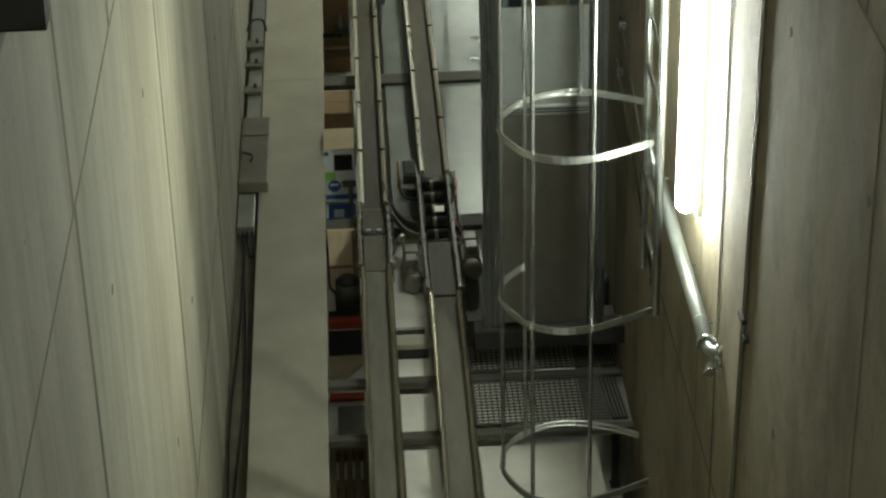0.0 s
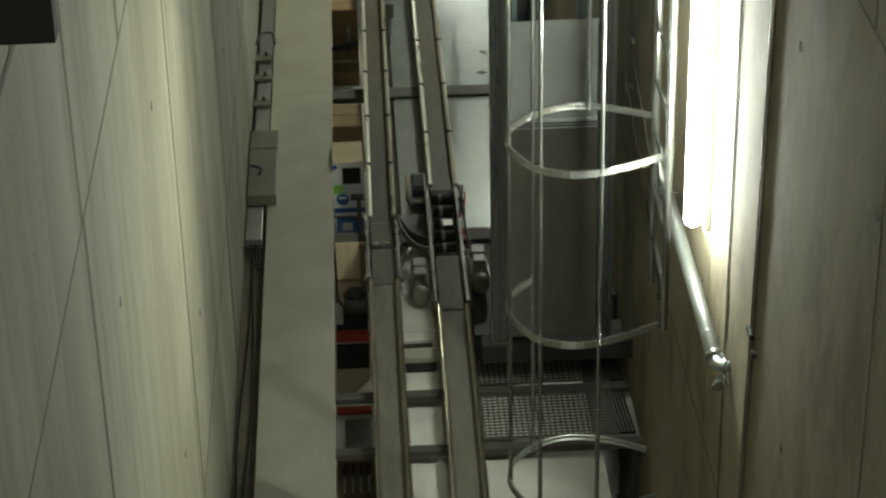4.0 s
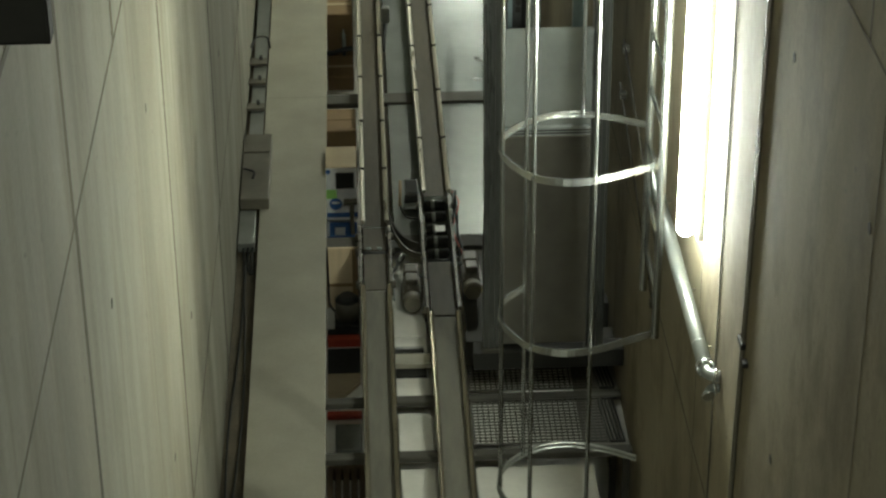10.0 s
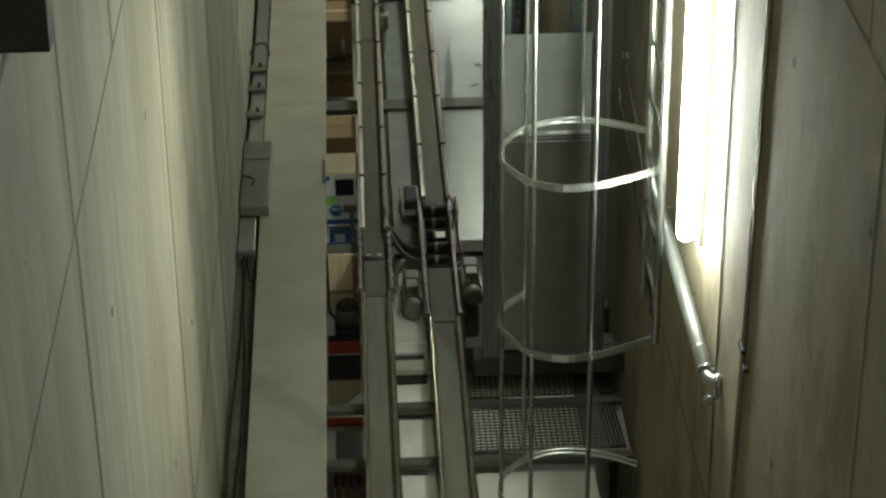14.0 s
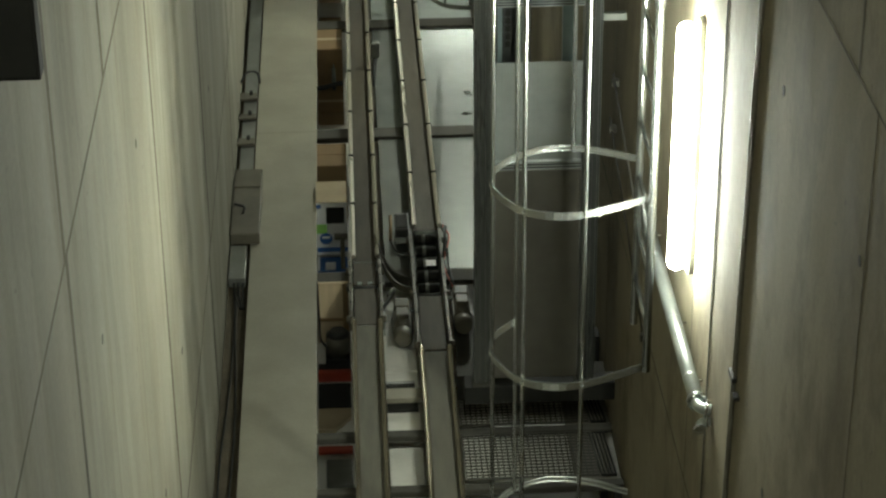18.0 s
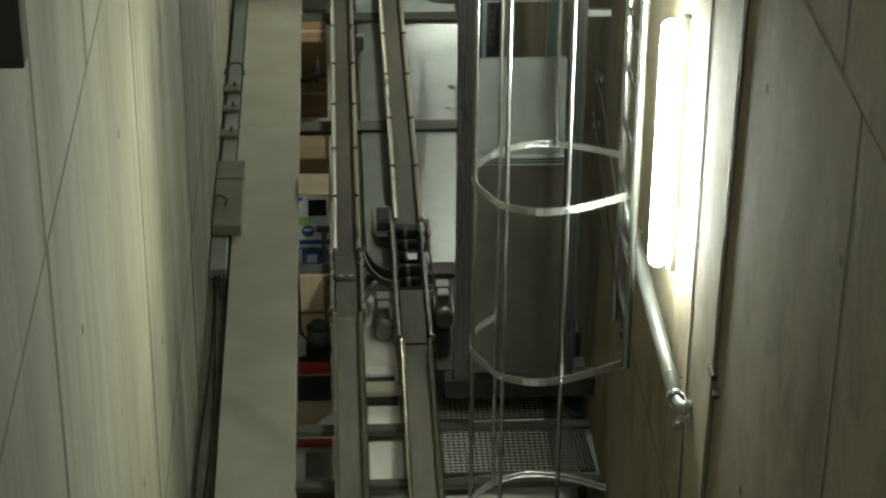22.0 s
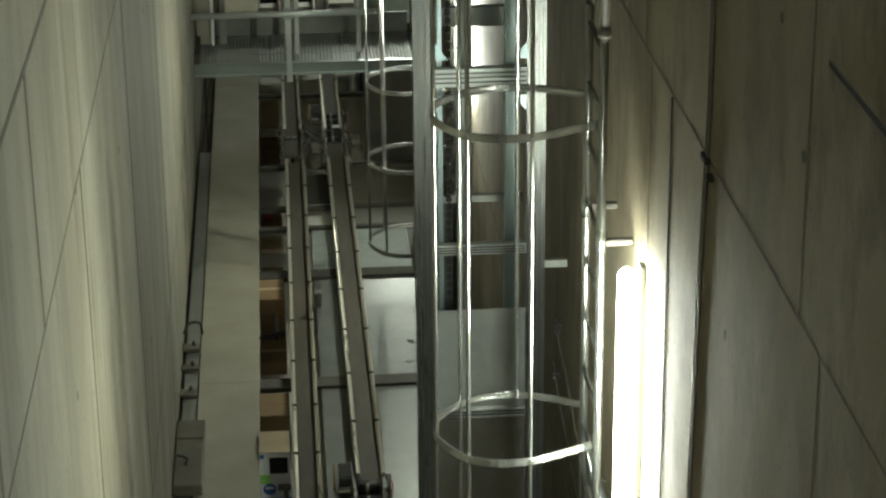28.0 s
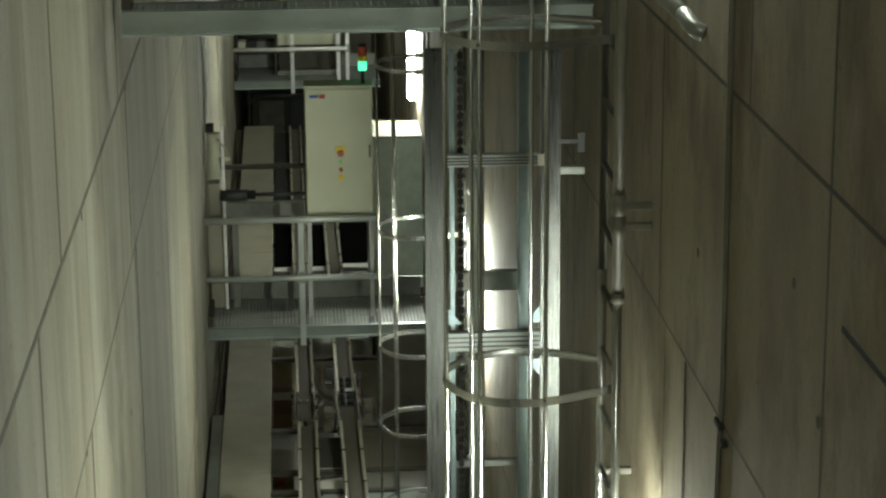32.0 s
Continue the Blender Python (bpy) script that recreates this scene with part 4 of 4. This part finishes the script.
part("plinth", box(0.137, 0.785, 21.03, 21.29, 2.66, 2.719, 0.003), GREY_PAINT, cab)
for x in (0.16, 0.765):
    part("leg", box(x - 0.02, x + 0.02, 21.14, 21.18, 1.66, 2.659), GREY_PAINT, cab)
part("stop_plate", box(0.425, 0.525, 20.993, 20.999, 3.35, 3.41, 0.001), YELLOW, cab, "yellow backing plate")
part("stop_button", rod((0.475, 20.993, 3.345), (0.475, 20.96, 3.345), 0.03, 16), RED, cab, "red mushroom stop button")
for z, mt in ((3.26, GREEN_PRINT), (3.185, RED), (3.11, YELLOW)):
    part("button", rod((0.475, 20.999, z), (0.475, 20.975, z), 0.02, 14), mt, cab)
part("button_plate", box(0.45, 0.50, 20.994, 20.999, 3.07, 3.13, 0.001), YELLOW, cab)
part("maker_mark", box(0.185, 0.27, 20.995, 20.999, 3.885, 3.915), BLUE_PRINT, cab)
part("maker_mark", box(0.275, 0.335, 20.995, 20.999, 3.88, 3.92), RED, cab)
part("handle", box(0.745, 0.762, 20.98, 20.999, 3.3, 3.42, 0.004), BLACK, cab)
beacon = thing("signal_beacon", (0.70, 21.1, 4.0), "signal tower with red, amber and lit green lenses", "beacon")
part("stem", rod((0.70, 21.1, 4.001), (0.70, 21.1, 4.13), 0.018, 12), BLACK, beacon)
GREEN_LIT = glowing("lit_green_lens", (0.02, 1.0, 0.42), 1.3)
for z0, z1, mt, lb in ((4.13, 4.215, GREEN_LIT, "lit green lens"), (4.218, 4.27, YELLOW, "amber lens"), (4.273, 4.36, RED, "red lens")):
    part("lens", rod((0.70, 21.1, z0), (0.70, 21.1, z1), 0.042, 18), mt, beacon, lb)
part("cap", rod((0.70, 21.1, 4.361), (0.70, 21.1, 4.385), 0.042, 18, r2=0.03), BLACK, beacon)

# ---------------------------------------------------------------- valve and drive fitted to the west wall above the platform
valve = thing("valve_station", (-0.76, 21.6, 1.67), "grey valve station with conduit and white post at the wall", "valve")
part("backplate", box(-0.84, -0.83, 21.45, 21.8, 2.0, 3.55), DUCT, valve)
part("case", box(-0.83, -0.70, 21.5, 21.7, 2.62, 2.95, 0.02), DUCT, valve)
part("vessel", rod((-0.76, 21.55, 3.0), (-0.76, 21.55, 3.45), 0.065, 18), BEIGE, valve)
part("cap", box(-0.85 + 0.01, -0.75, 21.47, 21.6, 3.47, 3.54, 0.008), BLACK, valve)
part("conduit", rod((-0.83, 21.5, 3.54), (-0.83, 21.5, 5.4), 0.012, 10), GALV, valve)
part("hose", wire(curve([(-0.72, 21.5, 3.4), (-0.64, 21.48, 3.3), (-0.62, 21.5, 3.2), (-0.68, 21.52, 3.12)]), 0.012), CARD_PALE, valve)
part("spout", rod((-0.70, 21.52, 3.18), (-0.60, 21.5, 3.2), 0.035, 12, r2=0.02), BEIGE, valve)
part("white_post", box(-0.685, -0.655, 21.48, 21.5, 1.67, 3.54, 0.003), WHITE_CARD, valve, "white upright post")
part("stand", box(-0.83, -0.66, 21.52, 21.7, 1.67, 2.6, 0.01), DUCT, valve)
drive = thing("spindle_drive", (-0.3, 21.6, 1.66), "dark motor with a long spindle towards the cabinet", "motor")
part("motor", rod((-0.70, 21.5, 2.83), (-0.44, 21.5, 2.83), 0.06, 16), DARK, drive)
part("coupling", rod((-0.44, 21.5, 2.83), (-0.36, 21.5, 2.83), 0.045, 12), BLACK, drive)
part("spindle", rod((-0.36, 21.5, 2.83), (0.136, 21.5, 2.83), 0.02, 12), DARK, drive)
part("bearer", box(-0.70, 0.12, 21.52, 21.6, 2.6, 2.74, 0.004), GALV_DULL, drive)
part("upright", box(-0.60, -0.54, 21.53, 21.59, 1.67, 2.599), GALV_DULL, drive)
single("cross_rail", rod((XL, 23.2, 2.72), (0.50, 23.2, 2.72), 0.03, 12), GALV_DULL, "grey steel tie rail let into the wall", "rail", at=(0, 23.2, 2.72))

# dark lower panel of the second lift under the platform
lp = thing("lift_cabinet", (1.05, 20.9, 0), "dull dark sheet panel of the second lift under the platform", "lift")
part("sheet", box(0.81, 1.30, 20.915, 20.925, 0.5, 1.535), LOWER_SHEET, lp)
part("bottom_rail", box(0.80, 1.31, 20.905, 20.935, 0.46, 0.499, 0.003), GALV_DULL, lp)
part("side_rail", box(0.785, 0.809, 20.905, 20.935, 0.46, 1.535, 0.003), BEAM, lp)
for x in (0.83, 1.28):
    part("leg", box(x - 0.015, x + 0.015, 20.91, 20.93, 0, 0.459), BEAM, lp)

# second lift and dark hatches beyond the platform
lift2 = thing("lift_cabinet", (1.2, 25.0, 0), "pale sheet steel lift casing under a wall lamp", "lift")
part("front", box(0.90, 1.49, 24.9, 24.92, 0.85, 2.62), PALE_GREEN, lift2)
part("side", box(0.88, 0.899, 24.9, 25.7, 0.0, 2.62), SHEET, lift2)
part("ledge", box(0.88, 1.49, 24.88, 25.72, 2.621, 2.65, 0.005), DUCT, lift2)
part("plinth", box(0.90, 1.49, 24.93, 25.4, 0.0, 0.849), BEAM, lift2)
for x0, x1, y0, y1 in ((-0.235, -0.03, 25.9, 27.9), (0.165, 0.385, 25.9, 27.9), (0.585, 0.95, 26.0, 28.0)):
    h = thing("floor_hatch", ((x0 + x1) / 2, y0, 0.8), "hatch with a solid black block for its shade and a pale rim", "hatch", "floor hatches")
    # A solid black block: the hatch's inner shade is put into its colour.
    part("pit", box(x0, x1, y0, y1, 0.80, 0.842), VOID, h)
    part("rim", box(x0, x1, y0 - 0.18, y0 - 0.002, 0.80, 0.85, 0.004), GREY_PAINT, h)

# Plates added to darken the bright floor here by their colour.
deck = thing("dark_plating", (0.6, 28.1, 0.79), "dark plates laid over the pale floor beyond the hatches", "deck")
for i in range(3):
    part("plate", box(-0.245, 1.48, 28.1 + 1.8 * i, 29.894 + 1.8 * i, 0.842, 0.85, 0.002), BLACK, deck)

# box standing in for unclear dark masses under the far platform
far_mass = thing("dark_mass", (0.0, 36.2, 0), "dark box standing in for unclear dark masses under the far platform", "machine")
part("body", box(-0.62, 0.42, 36.0, 36.5, 0.0, 1.08, 0.02), BEAM, far_mass)
part("cover", box(-0.5, -0.1, 35.94, 35.99, 0.15, 0.85, 0.01), OLIVE, far_mass)
part("cover", box(0.0, 0.3, 35.95, 35.99, 0.2, 0.95, 0.01), DARK, far_mass)
part("pipe", rod((-0.7, 35.9, 0.95), (0.5, 35.9, 0.95), 0.025, 10), GALV_DULL, far_mass)
for x in (-0.66, 0.46):
    part("leg", box(x - 0.02, x + 0.02, 35.87, 35.93, 0.0, 1.0), BEAM, far_mass)
# Sheet added to darken the pale floor below the platform.
floor_plate = single("floor_plate", box(-0.84, 1.49, 33.7, 39.9, 0.001, 0.012, 0.002), BEAM, "dark sheet added over the pale floor under the far platform", "plate", at=(0.3, 33.7, 0))

# far end stores on the last platform
crate = thing("machine_block", (0.2, 34.6, 1.55), "beige machine block on the far platform", "machine")
part("body", box(-0.17, 0.75, 34.5, 35.0, 2.02, 3.1, 0.01), BEIGE, crate)
part("plinth", box(-0.15, 0.73, 34.56, 34.98, 1.63, 2.018, 0.006), BEAM, crate, "dark grey steel plinth")
part("base", box(-0.17, 0.79, 34.48, 35.05, 1.551, 1.629, 0.004), GALV_DULL, crate)
rack = thing("parts_rack", (-0.5, 34.7, 1.55), "dark rack with small parts on the far platform", "rack")
for z in (1.9, 2.3, 2.7):
    part("shelf", box(-0.8, -0.2, 34.5, 34.9, z, z + 0.02), DARK, rack)
    for i in range(4):
        part("bin", box(-0.78 + 0.15 * i, -0.66 + 0.15 * i, 34.55, 34.85, z + 0.021, z + 0.17, 0.01), (DARK, GALV_DULL, BLACK, BEIGE)[(i + int(z * 10)) % 4], rack)
for x in (-0.8, -0.2):
    part("upright", box(x - 0.015, x + 0.015, 34.5, 34.9, 1.55, 3.0), BEAM, rack)

# ---------------------------------------------------------------- pipes and cables on the east wall
pipe = thing("wall_pipe", (1.44, 8.2, 2.95), "bright metal-clad pipe running along the concrete wall", "pipe", "wall pipes")
part("run", rod((1.445, 8.08, 2.97), (1.445, 9.95, 2.97), 0.033, 18), CLADDING, pipe)
for y in (8.25, 8.75, 9.6):
    part("band", rod((1.445, y, 2.97), (1.445, y + 0.012, 2.97), 0.0336, 18), CLADDING, pipe)
    part("hanger", rod((1.465, y + 0.006, 2.96), (XR, y + 0.006, 2.96), 0.005, 8), OLIVE, pipe)
ring = [(0.031 * math.cos(a * math.pi / 5), 0.031 * math.sin(a * math.pi / 5)) for a in range(10)]
part("flange", rod((1.445, 8.085, 2.97), (1.445, 8.066, 2.97), 0.043, 20), BRIGHT, pipe, "bright bolted flange")
for k in range(6):
    a = k * math.pi / 3
    part("flange_bolt", rod((1.445 + 0.036 * math.cos(a), 8.066, 2.97 + 0.036 * math.sin(a)), (1.445 + 0.036 * math.cos(a), 8.054, 2.97 + 0.036 * math.sin(a)), 0.006, 6), BRIGHT, pipe)
part("elbow", sweep(curve([(1.445, 8.066, 2.97), (1.447, 8.045, 2.968), (1.462, 8.025, 2.964), (1.499, 8.015, 2.96)], 4), [(p * 0.85, q * 0.85) for p, q in ring], smooth=True), CLADDING, pipe)
part("flange", rod((1.472, 8.02, 2.962), (1.484, 8.017, 2.96), 0.036, 20), BRIGHT, pipe, "bright bolted flange")
part("branch", sweep(curve([(1.499, 8.01, 2.905), (1.465, 8.01, 2.902), (1.45, 7.995, 2.897), (1.446, 7.975, 2.892)], 4), [(p * 0.62, q * 0.62) for p, q in ring], smooth=True), CLADDING, pipe)
part("branch_cap", rod((1.446, 7.978, 2.893), (1.446, 7.966, 2.89), 0.026, 18), BRIGHT, pipe, "bright end cap")
part("branch_flange", rod((1.474, 8.01, 2.903), (1.485, 8.01, 2.904), 0.027, 18), BRIGHT, pipe)
pipe2 = thing("wall_pipe", (1.44, 8.5, 6.75), "dull metal-clad pipe high on the concrete wall", "pipe", "wall pipes")
part("run", rod((1.445, 8.05, 6.77), (1.445, 10.6, 6.77), 0.033, 18), GALV_DULL, pipe2)
part("elbow", sweep(curve([(1.445, 8.05, 6.77), (1.447, 7.98, 6.76), (1.46, 7.92, 6.74), (1.497, 7.90, 6.72)], 4), ring, smooth=True), GALV_DULL, pipe2)
for y in (8.3, 9.4):
    part("hanger", box(1.46, XR, y, y + 0.025, 6.755, 6.785), GALV_DULL, pipe2)
cond = thing("cable_conduit", (1.48, 7.53, 0), "pair of grey cable conduits running up the concrete wall", "conduit")
run = [(7.67, 0), (7.65, 2.0), (7.55, 3.4), (7.475, 4.9), (7.40, 5.6), (7.42, 7.0), (7.42, TOP)]
for d in (-0.028, 0.012):
    part("tube", wire([(1.4945, y + d, z) for y, z in run], 0.0065, seg=10, up=Vector((1, 0, 0))), OLIVE, cond)
for y, z in ((7.66, 1.4), (7.545, 3.42), (7.41, 5.41), (7.42, 7.4), (7.42, 9.4)):
    part("clamp", box(1.478, XR, y - 0.045, y + 0.045, z - 0.012, z + 0.012, 0.004), BLACK, cond)
    part("clamp", box(1.476, XR, y - 0.12, y - 0.075, z - 0.05, z - 0.028, 0.004), BLACK, cond)
single("steel_strap", box(1.494, XR, 5.05, 5.78, 6.257, 6.275, 0.002), BLACK, "dark steel strap let into the concrete wall", "strap", at=(1.49, 5.4, 6.26))
cable = single("thin_cable", rod((1.498, 8.14, 0), (1.498, 8.14, 5.4), 0.0028, 8), DARK, "thin dark cable clipped to the concrete wall", "cable", at=(1.49, 8.14, 0))

stay = thing("wall_stay", (1.47, 10.5, 2.6), "pair of thin dark stays slanting along the concrete wall", "stay")
part("bar", rod((1.475, 9.75, 2.56), (1.475, 11.4, 3.03), 0.007, 8), BEAM, stay)
part("bar", rod((1.475, 9.85, 2.20), (1.475, 11.5, 2.72), 0.006, 8), BEAM, stay)
for y, z in ((9.8, 2.57), (11.35, 3.0), (9.9, 2.21), (11.4, 2.69)):
    part("clip", box(1.46, XR, y - 0.02, y + 0.02, z - 0.02, z + 0.02, 0.003), BEAM, stay)

# dark steel box on the west wall beside the camera's gallery
sb = thing("switch_box", (-0.8, 4.5, 6.12), "black steel switch box on the concrete wall", "switch box")
part("case", box(XL, -0.668, 4.5, 4.56, 6.12, 7.0, 0.004), BLACK, sb)
part("lid", box(XL, -0.674, 4.49, 4.499, 6.13, 6.99, 0.002), BLACK, sb)
part("cable", wire(curve([(-0.835, 4.56, 6.2), (-0.815, 4.62, 6.24), (-0.805, 4.68, 6.36), (-0.815, 4.70, 6.6), (-0.83, 4.70, 7.2)]), 0.007), BLACK, sb)


# ---------------------------------------------------------------- concrete lifts of the two long walls
def clad(wall, x, s, rows, mat, holes):
    """Cast panels proud of the joint bed, row by row, with dark discs for the form-tie holes."""
    for (z0, z1), ys in rows:
        wide = 0.024 if s > 0 else 0.012 if z0 > 5.4 else 0.004
        for a, b in zip(ys, ys[1:]):
            g, d = 0.0015, 0.002 + 0.001 * random.random()
            bm = box(min(x - s * 0.014, x - s * d * 0.5), max(x - s * 0.014, x - s * d * 0.5), a + g, b - g, z0 + g, z1 - g)
            part("concrete_panel", bm, mat, wall)
            if -1 < b < 30:
                part("joint_fin", box(min(x - s * 0.01, x - s * 0.0006), max(x - s * 0.01, x - s * 0.0006), b - wide, b + wide, z0 + 0.009, z1 - 0.009), FIN, wall)
        strong = z1 == 5.905
        f, w = (0.0012, 0.012) if strong else (-0.0006, {6.61: 0.009, 5.41: 0.005}.get(z1, 0.008))
        part("joint_fin", box(min(x - s * 0.01, x + s * f), max(x - s * 0.01, x + s * f), -1, 30, z1 - w, z1 + w), JOINT if strong else BEAM if z1 == 6.61 else FIN, wall)
    for y, z in holes:
        # Flat dark discs: the shade inside a tie hole is their colour.
        part("tie_plug", rod((x - s * 0.004, y, z), (x + s * 0.0003, y, z), 0.019, 12), BEAM, wall)


def joints(first, step, extra=()):
    ys = [Y0] + sorted([first + step * k for k in range(-5, 20) if Y0 + 0.4 < first + step * k < Y1 - 0.4] + list(extra)) + [Y1]
    return ys


clad(wall_west, XL, 1, [((0, 1.86), joints(11.56, 2.9)), ((1.86, 4.97), joints(5.83, 2.95)), ((4.97, 5.905), joints(7.13, 4.3, (5.8,))), ((5.905, 8.9), joints(10.95, 3.0)), ((8.9, TOP), joints(9.0, 3.0))],
     CONCRETE, [(6.47, 4.31), (8.02, 4.29), (8.09, 2.58), (9.36, 2.54), (8.8, 5.87), (8.54, 4.96), (10.9, 4.3), (12.4, 2.56), (13.5, 4.3), (5.3, 2.6), (11.5, 5.87)])
clad(wall_east, XR, -1, [((0, 2.2), joints(8.6, 3.0)), ((2.2, 5.41), joints(8.62, 2.9)), ((5.41, 6.61), joints(8.78, 2.8)), ((6.61, 9.6), joints(7.1, 2.4, (5.98,))), ((9.6, TOP), joints(8.0, 3.0))],
     CONCRETE_OLD, [(7.01, 4.9), (5.78, 4.9), (6.39, 6.22), (6.03, 5.905), (7.95, 5.89), (6.9, 3.3), (6.1, 3.0), (9.9, 5.9)])
